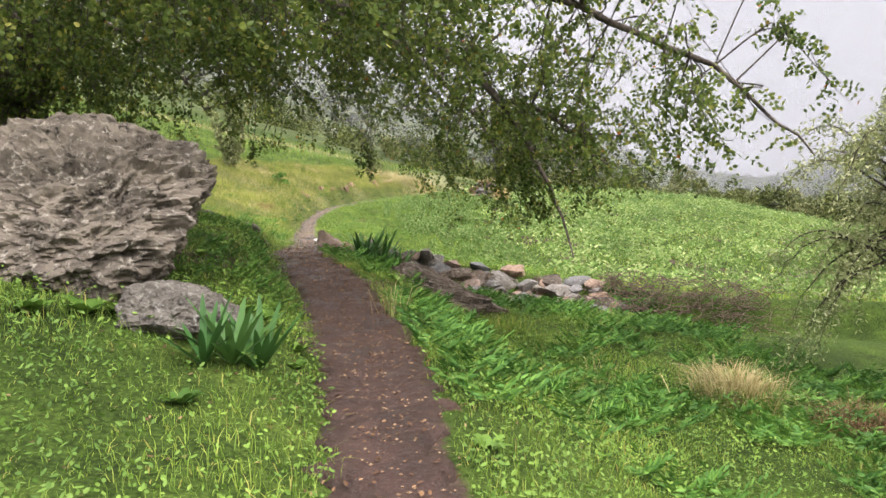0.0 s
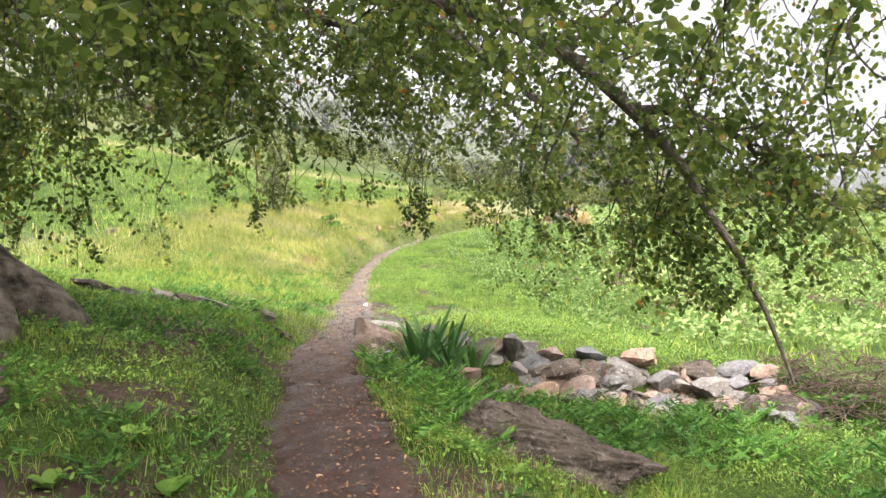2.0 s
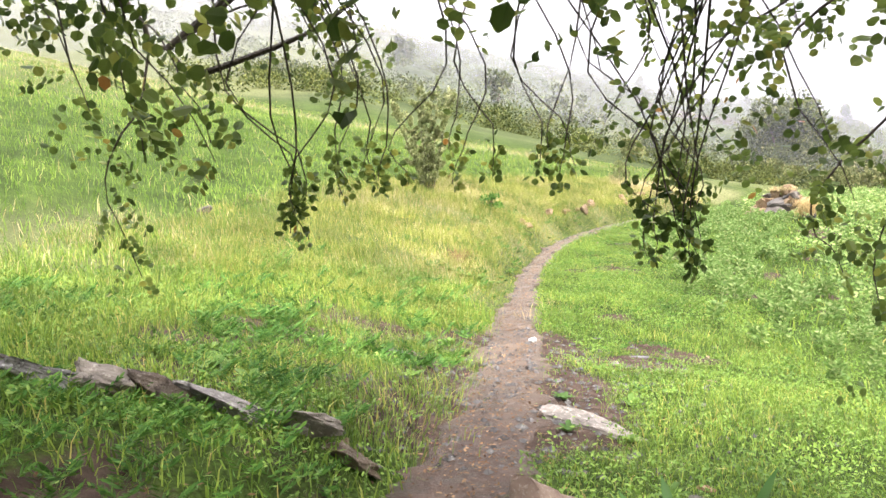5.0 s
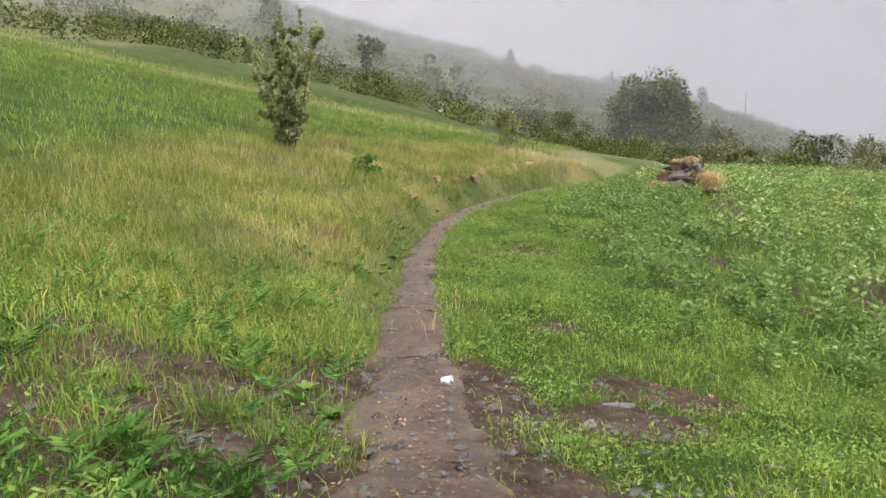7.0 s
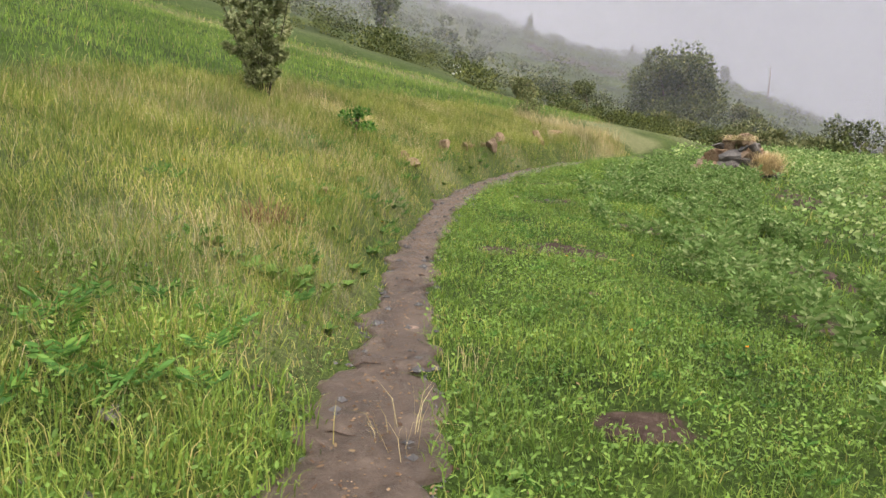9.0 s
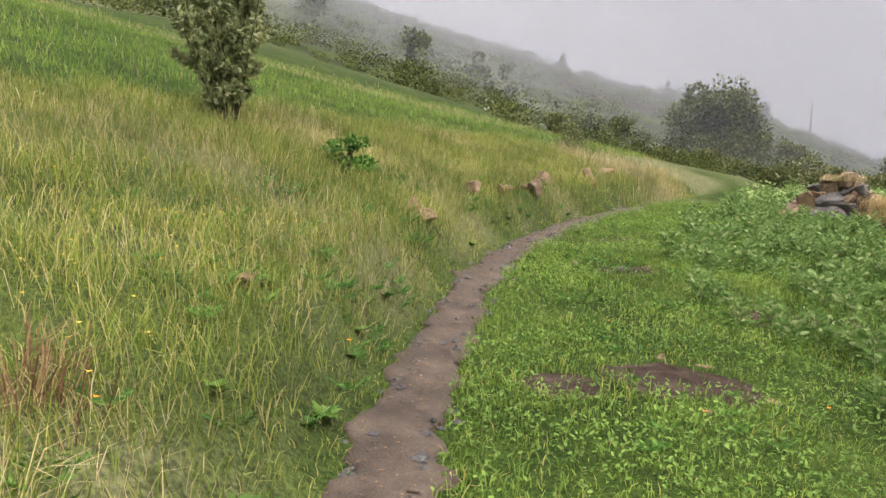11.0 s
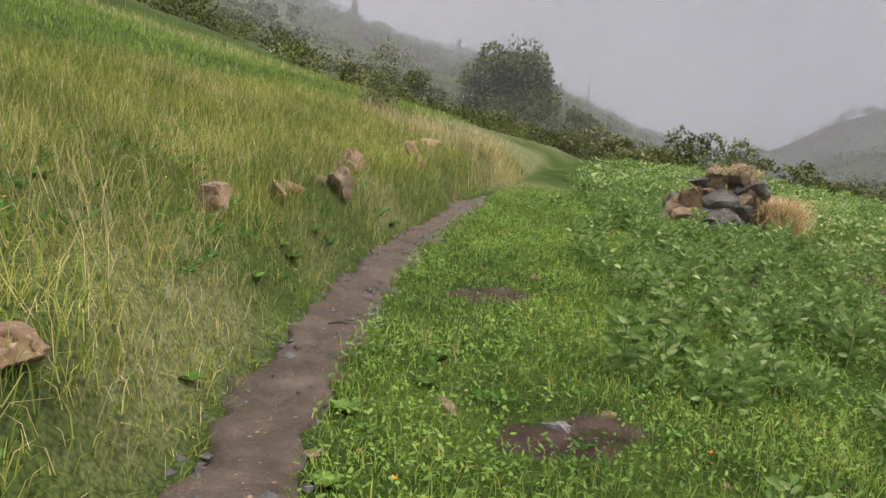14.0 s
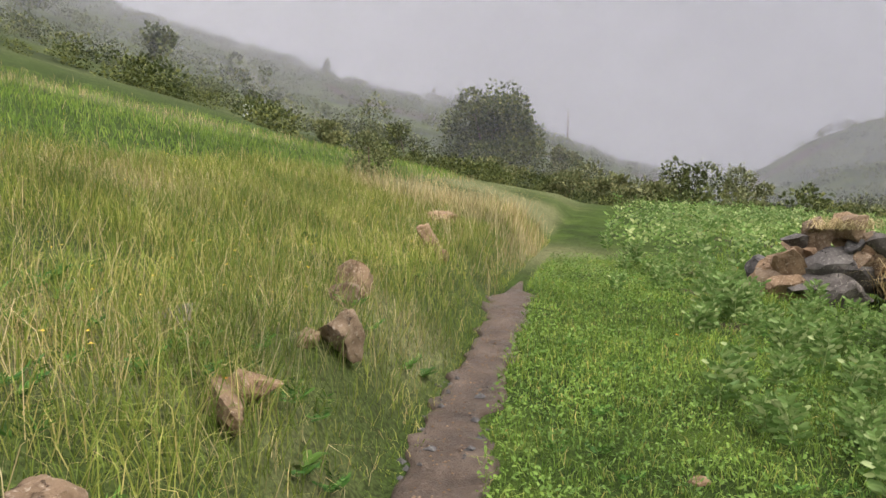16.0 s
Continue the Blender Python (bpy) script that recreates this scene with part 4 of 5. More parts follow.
for hx_, hy_, hz_ in SPRIGS:
    for rep in range(2):
        tip = np.array([hx_, hy_, hz_]) + cr.normal(0, 0.07, 3)
        line = bent([tip + (cr.normal(0, 0.3), -0.7, 1.3), tip + (cr.normal(0, 0.15), -0.2, 0.6), tip + (cr.normal(0, 0.08), -0.05, 0.22), tip], 12, 0.008, rep)
        tube(twig_heap, line - origin, np.linspace(0.006, 0.002, 12), 4)
        for p in line[8:]:
            m = 6
            al = unit(cr.normal(size=(m, 3)) + (0, 0, -0.3))
            leaves(leaf_heap, p + al * 0.03 - origin, al, unit(np.cross(al, cr.normal(size=(m, 3)))), cr.uniform(0.034, 0.052, m), cr.uniform(0.03, 0.044, m), 0.08)
# added upper crown, mostly unseen: dense clumps round the limb ends shading the ground
for k in range(250):
    a, rr = cr.uniform(0, 2 * np.pi), math.sqrt(cr.uniform(0, 1))
    x, y = -0.9 + 4.8 * rr * math.cos(a), -0.7 + 4.4 * rr * math.sin(a)
    if x > 0.8 and cr.uniform() < 0.3 or x < -0.5 and cr.uniform() < 0.4:
        continue
    z = 3.0 + 2.2 * (1 - rr ** 2) * cr.uniform(0.25, 1) + 0.5 * cr.uniform()
    m = 170
    at = np.array([x, y, z]) + cr.normal(size=(m, 3)) * (0.34, 0.34, 0.2)
    al = unit(cr.normal(size=(m, 3)) + (0, 0, -0.2))
    leaves(leaf_heap, at - origin, al, unit(np.cross(al, cr.normal(size=(m, 3)))), cr.uniform(0.045, 0.075, m), cr.uniform(0.04, 0.06, m), 0.08)
    near = sky_pts[np.argmin(((sky_pts - (x, y, z)) ** 2).sum(1))]
    tube(twig_heap, bent([near, (near + (x, y, z)) / 2 + cr.normal(0, 0.1, 3), (x, y, z)], 8, 0.02, k) - origin, np.linspace(0.02, 0.005, 8), 4)
put("twigwork", twig_heap.mesh("twigwork"), TWIG, tree, kind="stuff")
put("foliage", leaf_heap.mesh("foliage"), TREE_LEAF, tree, "small rounded dark green leaves", kind="stuff")


# ---------------------------------------------------------------- shrubs and far trees
def crown(heap, centers, radii, count, size, long_leaf=1.6, droop=0.0):
    """Leaves scattered in clumps over several lumps of a crown."""
    centers, radii = np.asarray(centers, float), np.asarray(radii, float)
    pick = rng.integers(0, len(centers), count)
    dirs = random_units(count)
    rad = radii[pick] * (0.55 + 0.5 * rng.uniform(0, 1, count)[:, None] ** 0.5)
    lump = 1 + 0.3 * np.sin(dirs[:, :1] * 7 + pick[:, None]) * np.sin(dirs[:, 1:2] * 6 + 1.3 * pick[:, None])
    at = centers[pick] + dirs * rad * lump
    along = unit(dirs + rng.normal(0, 0.6, (count, 3)) + (0, 0, 0.3 - droop))
    across = unit(np.cross(along, rng.normal(size=(count, 3))))
    ln = size * rng.uniform(0.6, 1.3, count)
    slips(heap, at, along, across, ln, ln / long_leaf)


def shrub(name, x, y, wide, tall, count, leaf, material, label, category="shrub", group="", long_leaf=1.6, z=None, lumps=9, stems=4):
    gz = float(ground_z(x, y)) if z is None else z
    ob = empty(name, (x, y, gz), label, category, group)
    h = Heap()
    c, r = [], []
    for i in range(lumps):
        a, q = rng.uniform(0, 2 * np.pi), math.sqrt(rng.uniform(0, 1))
        hh = rng.uniform(0.08, 0.86) ** 1.15
        reach = wide * 0.4 * q * math.sqrt(1 - 0.85 * hh * hh)
        c.append((reach * math.cos(a), reach * math.sin(a), tall * hh))
        size = rng.uniform(0.08, 0.2)
        r.append((wide * size, wide * size, tall * size * rng.uniform(0.8, 1.5)))
    crown(h, c, r, count, leaf, long_leaf)
    put("crown", h.mesh("crown"), material, ob, kind="stuff")
    h = Heap()
    for i in range(stems):
        e = c[i % len(c)]
        tube(h, bent([(0, 0, -0.2), (e[0] * 0.3, e[1] * 0.3, e[2] * 0.5), e], 8), np.linspace(0.03, 0.008, 8) * max(1, tall * 0.5), 5)
    put("stem", h.mesh("stem", True), DEAD_WOOD if material is not OLIVE_LEAF else TWIG, ob)
    return ob


def sapling(x, y, tall, wide, count, label, stems=9):
    """A young olive: thin stems that fan out from the ground, with narrow leaves along them."""
    gz = float(ground_z(x, y))
    ob = empty("olive_sapling", (x, y, gz), label, "tree")
    hs, hl = Heap(), Heap()
    for i in range(stems):
        a = 2 * np.pi * i / stems + rng.uniform(-0.3, 0.3)
        q = rng.uniform(0.2, 0.55) * wide
        tip = np.array([q * math.cos(a), q * math.sin(a), tall * rng.uniform(0.6, 1.0)])
        line = bent([(0.06 * math.cos(a), 0.06 * math.sin(a), -0.05), tip * (0.5, 0.5, 0.42), tip], 14, 0.02, i)
        tube(hs, line, np.linspace(0.013, 0.003, 14), 5)
        subs = [line]
        for b in range(9):
            p = line[rng.integers(2, 13)]
            o = unit(rng.normal(size=3) * (1, 1, 0.4) + (0, 0, 0.8)) * rng.uniform(0.15, 0.42) * tall * 0.3
            s = bent([p, p + o * 0.6, p + o + (0, 0, 0.03)], 7)
            tube(hs, s, np.linspace(0.006, 0.002, 7), 4)
            subs.append(s)
        for s in subs:
            m = max(8, count // (stems * 10))
            u = rng.uniform(0.15 if s is line else 0.05, 1, m) * (len(s) - 1)
            at = np.stack([np.interp(u, np.arange(len(s)), s[:, c]) for c in range(3)], 1)
            along = unit(rng.normal(size=(m, 3)) + (0, 0, 0.6))
            slips(hl, at, along, unit(np.cross(along, rng.normal(size=(m, 3)))), tall * rng.uniform(0.022, 0.038, m), tall * 0.012)
    put("stem", hs.mesh("stem", True), TWIG, ob)
    put("foliage", hl.mesh("foliage"), OLIVE_LEAF, ob, kind="stuff")
    return ob


sapling(-0.35, 20.9, 3.3, 2.4, 22000, "slender young olive tree with grey-green leaves in tall grass")
shrub("shrub", 1.25, 19.6, 0.8, 0.45, 900, 0.06, FERN, "low dark green weedy bush in grass")
shrub("shrub", 7.6, 33.2, 1.3, 1.6, 1500, 0.07, PALE_SHRUB_LEAF, "small leafy bush at the field's edge")
shrub("tree", 45, 107, 14.5, 9.6, 20000, 0.42, SHRUB_LEAF, "large dense dark green tree clump", "tree", lumps=46, stems=6)
shrub("shrub", 52, 100, 6, 4.2, 2500, 0.4, PALE_SHRUB_LEAF, "pale rounded shrub beside the tree clump")
shrub("shrub", 47, 72, 6.0, 6.4, 3500, 0.26, SHRUB_LEAF, "dark rounded bush at the field's far edge")
shrub("shrub", 52, 71, 6.6, 5.2, 3500, 0.25, PALE_SHRUB_LEAF, "grey-green rounded bush at the field's far edge")
shrub("shrub", 57, 68, 5.0, 4.2, 2500, 0.25, SHRUB_LEAF, "dark bush at the field's far edge")
for k, (az, rr, w, t, pale) in enumerate(((15.5, 92, 7, 4.5, 0), (18, 88, 6, 4.2, 0), (13, 80, 3.5, 2.2, 1), (28, 76, 6, 3.2, 1), (30, 72, 5, 2.6, 1), (31.5, 70, 4, 2.4, 1), (33, 74, 4.2, 2.6, 1), (29.5, 95, 4, 5.0, 0),
                                          (38.5, 74, 5, 3.0, 1), (41, 78, 5, 3.0, 0), (44, 70, 4.5, 2.6, 1), (47, 66, 5, 3.2, 0), (50, 62, 6, 3.4, 1), (53, 60, 5, 3.4, 0), (57, 55, 6, 3, 1), (62, 50, 6, 3, 0), (24, 82, 6, 3, 1))):
    x, y = 2 + rr * math.sin(radians(az)), 8 + rr * math.cos(radians(az))
    shrub("shrub", x, y, w, t, 1500, 0.3, PALE_SHRUB_LEAF if pale else SHRUB_LEAF, "rounded pale green shrub beyond the field" if pale else "rounded dark green shrub beyond the field", group="shrubs beyond the field")

# ---------------------------------------------------------------- shrubby far slopes
h = Heap()
count = 0
for _ in range(9000):
    az, rr = rng.uniform(-22, 62), rng.uniform(60, 285)
    x, y = 2 + rr * math.sin(radians(az)), 8 + rr * math.cos(radians(az))
    dense = float(value_noise(x, y, 25, 61))
    near_band = az < 16 and rr < 130
    if rng.uniform() > (0.3 if near_band else 0.35 + 0.6 * dense) * (0.4 + rr / 260):
        continue
    if az < 14 and 62 < rr < 78 and dense > 0.75:
        continue
    s = rng.uniform(0.6, 2.0) * (1.15 if near_band else 1.0)
    z = float(ground_z(x, y))
    m = 420 if rr < 110 else 60
    crown(h, [(x, y, z + s * 0.5), (x + s * 0.5, y + 0.3, z + s * 0.35), (x - s * 0.45, y, z + s * 0.4)], [(s * 0.6, s * 0.6, s * 0.55)] * 3, m, s * (0.14 if rr < 110 else 0.26), 1.4)
    count += 1
    if count > 3200:
        break
put("hillside_scrub", h.mesh("hillside_scrub"), SHRUB_LEAF, label="scattered dark scrub over the misty hillside", category="scrub", kind="stuff")
for az, el, rr, w, t in ((13.6, 8.2, 250, 3.4, 4.5), (21.0, 5.5, 225, 1.8, 3), (22.6, 5.1, 222, 1.6, 2.4), (27.3, 3.7, 205, 4.5, 5), (-4, 13, 150, 7, 6), (3, 8.2, 120, 6, 5), (7.5, 6.3, 140, 6, 5), (9, 5.3, 120, 6, 4.5)):
    x, y = 2 + rr * math.sin(radians(az)), 8 + rr * math.cos(radians(az))
    shrub("tree", x, y, w, t, 700, 0.12 * t, SHRUB_LEAF, "lone dark tree standing on the misty slope", "tree", "far trees", 1.3, lumps=7, stems=3)
h = Heap()
mx0, my0 = 2 + 205 * math.sin(radians(30.1)), 8 + 205 * math.cos(radians(30.1))
tube(h, [(mx0, my0, float(ground_z(mx0, my0)) - 1), (mx0, my0, float(ground_z(mx0, my0)) + 9)], [0.25, 0.12], 6)
put("utility_pole", h.mesh("utility_pole"), DEAD_WOOD, label="thin bare pole on the far slope", category="pole")
bm = bmesh.new()
bmesh.ops.create_cube(bm, size=1.0)
bmesh.ops.bevel(bm, geom=bm.edges[:], offset=0.06, segments=2, affect="EDGES")
bx, by = 2 + 85 * math.sin(radians(8.3)), 8 + 85 * math.cos(radians(8.3))
put("hut", bm_mesh("hut", bm, False), PAPER, label="tiny white box among scrub on the slope", category="hut", m=pose(bx, by, float(ground_z(bx, by)) + 0.6) @ Matrix.Diagonal((0.9, 0.9, 1.6, 1)))


# ---------------------------------------------------------------- plants on the ground
def scatter(n, x0, x1, y0, y1, by_path=False):
    """Random points on the ground; by_path: x is measured from the middle of the path."""
    y = rng.uniform(y0, y1, n)
    x = rng.uniform(x0, x1, n) + (track_x(np.clip(y, -16, 59.9)) if by_path else 0)
    return x, y


def on_ground(x, y):
    return np.stack([x, y, ground_z(x, y)], 1)


def keep(x, y, chance):
    k = rng.uniform(size=len(x)) < chance
    return x[k], y[k]


def grass(name, material, label, x, y, height, width, lean, category="grass"):
    h = Heap()
    blades(h, on_ground(x, y), height, width, lean)
    return put(name, h.mesh(name), material, label=label, category=category, kind="stuff")


def off_path(x, y, edge=0.0):
    d = np.abs(x - track_x(np.clip(y, -16, 59.9)))
    half = track_half(np.clip(y, -16, 59.9))
    return np.maximum(smooth(d, half * 0.82 + edge, half + 0.07 + edge), smooth(y, 26.8, 27.6))


def bare(x, y):
    return 1 - 0.93 * smooth(soil_at(x, y), 0.25, 0.7)


# grass beside the first stretch of path
x, y = scatter(120000, -3.6, 5.0, -11.5, 1.6, True)
x, y = keep(x, y, off_path(x, y) * bare(x, y) * (0.45 + 0.9 * value_noise(x, y, 0.5, 71)))
n = len(x)
grass("grass", GRASS, "lush short green grass beside the path", x, y, rng.uniform(0.04, 0.15, n) * (0.4 + 0.9 * value_noise(x, y, 0.9, 72)), rng.uniform(0.003, 0.006, n), 0.9)
# low clover-like cover between the blades
h = Heap()
for n, x0, x1, y0, y1 in ((95000, -4, 5.5, -11.5, 1.5), (110000, 0.2, 5.0, 1.5, 30), (30000, -5, -0.3, 2, 11)):
    x, y = scatter(n, x0, x1, y0, y1, True)
    x, y = keep(x, y, off_path(x, y) * bare(x, y) * (0.3 + 0.7 * smooth(value_noise(x, y, 0.6, 70), 0.3, 0.6)))
    n = len(x)
    p = on_ground(x, y) + np.stack([0 * x, 0 * x, rng.uniform(0.01, 0.13, n)], 1)
    a = rng.uniform(0, 6.283, n)
    al = unit(np.stack([np.cos(a), np.sin(a), rng.normal(0.4, 0.5, n)], 1))
    sd = unit(np.cross(al, np.stack([rng.normal(0, 0.6, n), rng.normal(0, 0.6, n), np.ones(n)], 1)))
    leaves(h, p, al, sd, rng.uniform(0.018, 0.042, n), rng.uniform(0.01, 0.02, n), 0.06)
put("clover", h.mesh("clover"), BROAD, label="low bright green leafy ground cover", category="weeds", kind="stuff")
# right verge in the open
x, y = scatter(120000, 0.12, 3.8, 1.6, 30, True)
x, y = keep(x, y, off_path(x, y) * bare(x, y) * (0.4 + 0.9 * value_noise(x, y, 0.45, 73)))
n = len(x)
grass("grass", GRASS, "short bright green grass between path and bean field", x, y, rng.uniform(0.05, 0.15, n) * (0.5 + 0.9 * value_noise(x, y, 0.9, 74)), rng.uniform(0.004, 0.008, n), 0.9)
# left side before the bank
x, y = scatter(42000, -6.0, -0.2, 1.6, 10, True)
x, y = keep(x, y, off_path(x, y) * bare(x, y) * (0.3 + 0.9 * value_noise(x, y, 0.5, 75)))
n = len(x)
grass("grass", GRASS, "patchy green grass over worn ground", x, y, rng.uniform(0.06, 0.22, n) * (0.5 + value_noise(x, y, 0.8, 76)), rng.uniform(0.005, 0.012, n), 0.7)
# tall mixed grass on the bank
x, y = scatter(160000, -5.5, -0.18, 8.5, 33, True)
x, y = keep(x, y, off_path(x, y, -0.05) * (0.35 + 0.9 * value_noise(x, y, 0.4, 77)))
n = len(x)
rise = 0.35 + 0.65 * smooth(np.abs(x - track_x(y)), 0.2, 0.9)
grass("tall_grass", VERGE, "tall mixed green and yellowing grass on the bank", x, y, rng.uniform(0.1, 0.36, n) * rise * (0.5 + value_noise(x, y, 0.7, 79)) * (0.75 + 0.25 * smooth(y, 13, 19)), rng.uniform(0.003, 0.0065, n), 0.95)
x, y = scatter(110000, -6, -0.25, 8.5, 33, True)
x, y = keep(x, y, off_path(x, y) * dry_at(x, y) * 0.5)
n = len(x)
rise = 0.4 + 0.6 * smooth(np.abs(x - track_x(y)), 0.2, 1.0)
grass("dry_grass", STRAW, "dry straw-coloured grass stalks on the bank", x, y, rng.uniform(0.15, 0.48, n) * rise * (0.7 + 0.3 * smooth(y, 13, 19)), rng.uniform(0.002, 0.0042, n), 0.95)
x, y = scatter(6000, 6.8, 12.2, 26.6, 33.4)
x, y = keep(x, y, dry_at(x, y) * (x < track_x(y) - 0.2))
n = len(x)
grass("dry_grass", STRAW, "thick clump of tall pale dry grass", x, y, rng.uniform(0.3, 0.75, n), 0.007, 0.7)
# far left crop slope
x, y = scatter(130000, -30, 14, 3, 45)
x, y = keep(x, y, ((x - track_x(y)) < -4.5) * (1.0 - 0.6 * dry_at(x, y)))
n = len(x)
grass("crop", CROP, "green crop covering the rising slope", x, y, rng.uniform(0.1, 0.26, n), rng.uniform(0.009, 0.018, n), 0.8, "crop")
x, y = scatter(60000, -34, 14, 3, 46)
x, y = keep(x, y, ((x - track_x(y)) < -4.0) * (0.1 + dry_at(x, y)) * 0.8)
n = len(x)
grass("dry_grass", STRAW, "straw-coloured grass along the slope's crest", x, y, rng.uniform(0.15, 0.36, n), rng.uniform(0.006, 0.012, n), 0.7)
# ground cover in the bean field
x, y = scatter(55000, 3.5, 28, 2.2, 46, True)
x, y = keep(x, y, 0.5 + 0.5 * value_noise(x, y, 1.2, 78))
n = len(x)
grass("weeds", GRASS, "low green weeds between the bean plants", x, y, rng.uniform(0.1, 0.28, n), rng.uniform(0.012, 0.022, n), 0.8, "weeds")


# bean plants: upright stalks with paired oval leaves
def bean_mesh(seed, tall, rich=True):
    r = np.random.default_rng(seed)
    h = Heap()
    for s in range(r.integers(2, 4) if rich else 1):
        a0 = r.uniform(0, 6.28)
        tip = np.array([math.cos(a0), math.sin(a0), 0]) * r.uniform(0.02, 0.12) + (0, 0, tall * r.uniform(0.7, 0.95))
        line = bent([(0, 0, -0.03), tip * 0.5, tip], 8)
        if rich:
            tube(h, line, np.linspace(0.006, 0.003, 8), 4)
        nodes_n = 9 if rich else 6
        for k in range(nodes_n):
            u = 1.2 + (k + 1) / nodes_n * 5.8
            p = np.array([np.interp(u, np.arange(8), line[:, c]) for c in range(3)])
            a = a0 + k * 2.4
            o = np.array([math.cos(a), math.sin(a), 0.25 + 0.6 * k / nodes_n])
            m = 4 if rich else 2
            base = p + o * np.linspace(0.02, 0.07, m)[:, None]
            sg = np.where(np.arange(m) % 2, 1, -1)[:, None]
            sd = np.array([-math.sin(a), math.cos(a), 0.0])
            along = unit(o * 0.8 + sd * sg * 0.8 + r.normal(0, 0.15, (m, 3)))
            leaves(h, base, along, unit(np.cross(along, np.cross(np.array([0, 0, 1.0]), along) + r.normal(0, 0.3, (m, 3)))), (0.085 if rich else 0.13) * r.uniform(0.7, 1.2, m) * (tall / 0.4) ** 0.5, (0.036 if rich else 0.06) * (tall / 0.4) ** 0.5, 0.08)
    return h


bean_kinds = [bean_mesh(500 + k, t).mesh("bean_plant") for k, t in enumerate((0.24, 0.3, 0.34, 0.38, 0.42, 0.27))]


def bean_spot(x, y):
    d = x - track_x(np.clip(y, -16, 59.9))
    edge = np.interp(y, [3, 8, 12, 16, 20, 26, 30, 45], [3.6, 3.0, 2.4, 1.7, 1.5, 1.3, 1.1, 1.0])
    return smooth(d, edge - 0.3, edge + 2.4) * (0.45 + 0.7 * smooth(value_noise(x, y, 1.3, 81), 0.3, 0.6)) * (1 - smooth(soil_at(x, y), 0.5, 0.9))


x, y = scatter(8200, 1.2, 30, 4, 46, True)
x, y = keep(x, y, bean_spot(x, y))
away = np.hypot(x - PILE[0], y - PILE[1]) > 1.5
x, y = x[away], y[away]
order = np.argsort(np.abs(x - track_x(y)) + 0.6 * np.maximum(0, y - 24) + 0.6 * np.maximum(0, 8 - y))
near_n = 300
for i in order[:near_n]:
    k = int(rng.integers(0, len(bean_kinds)))
    put("bean_plant", bean_kinds[k], BEAN, label="upright broad bean plant with grey-green leaves", category="plant", group="bean plants",
        m=pose(x[i], y[i], float(ground_z(x[i], y[i])), rng.uniform(-6, 6), rng.uniform(-6, 6), rng.uniform(0, 360)))
h = Heap()
plain = [(np.concatenate(s.v), np.concatenate(s.q)) for s in (bean_mesh(620 + k, t, False) for k, t in enumerate((0.26, 0.32, 0.38, 0.42)))]
rest = order[near_n:]
dense_x, dense_y = x[rest], y[rest]
gz = ground_z(dense_x, dense_y)
for i in range(len(dense_x)):
    v, q = plain[i % 4]
    a, s = rng.uniform(0, 6.28), rng.uniform(0.7, 1.1)
    ca, sa = math.cos(a) * s, math.sin(a) * s
    h.add(np.stack([v[:, 0] * ca - v[:, 1] * sa + dense_x[i], v[:, 0] * sa + v[:, 1] * ca + dense_y[i], v[:, 2] * s + gz[i]], 1), q)
put("bean_crop", h.mesh("bean_crop"), BEAN, label="wide field of green broad bean plants", category="crop", kind="stuff")


# feathery greens beside the first stretch
def feathery(n, x0, x1, y0, y1, tall, name, label):
    x, y = scatter(n, x0, x1, y0, y1, True)
    x, y = keep(x, y, off_path(x, y, 0.12) * smooth(value_noise(x, y, 0.8, 91), 0.35, 0.6))
    h = Heap()
    base = on_ground(x, y)
    for k in range(5):
        a = rng.uniform(0, 6.28, len(x))
        o = np.stack([np.cos(a), np.sin(a), np.full(len(x), 1.0)], 1)
        o = unit(o) * tall * rng.uniform(0.5, 1.1, len(x))[:, None]
        for u in (0.3, 0.48, 0.66, 0.82, 0.96):
            p = base + o * u + np.array([0, 0, -0.12 * tall]) * u ** 2
            for sg in (1, -1):
                sd = np.stack([-np.sin(a), np.cos(a), np.full(len(x), 0.15)], 1) * sg
                al = unit(sd + unit(o) * 0.7 + rng.normal(0, 0.15, o.shape))
                slips(h, p, al, unit(np.cross(al, o + rng.normal(0, 0.02, o.shape))), tall * 0.4 * (1.1 - 0.5 * u), tall * 0.06)
    return put(name, h.mesh(name), FERN, label=label, category="plant", kind="stuff")


feathery(1500, 0.4, 6.0, -10.5, 1.0, 0.3, "feathery_weeds", "deep green feathery weeds below the wall")
feathery(650, -2.9, -0.4, -4.5, 2.6, 0.16, "feathery_weeds", "low green leafy weeds in the tree's shade")
feathery(500, -4.5, -0.7, 2.2, 6.0, 0.2, "feathery_weeds", "dark green ferny weeds on the worn bank")
feathery(220, -3.6, -0.5, 5.5, 11.5, 0.26, "feathery_weeds", "soft green feathery weeds by worn ground")
# dark weeds added in place of the shade in deep bank grass
feathery(380, -2.4, -0.32, 11.0, 24.0, 0.17, "feathery_weeds", "dark green weeds standing in for shaded deep grass at the bank's foot")
feathery(420, 0.6, 5.0, 8, 30, 0.14, "feathery_weeds", "low soft green weeds at the field's edge")


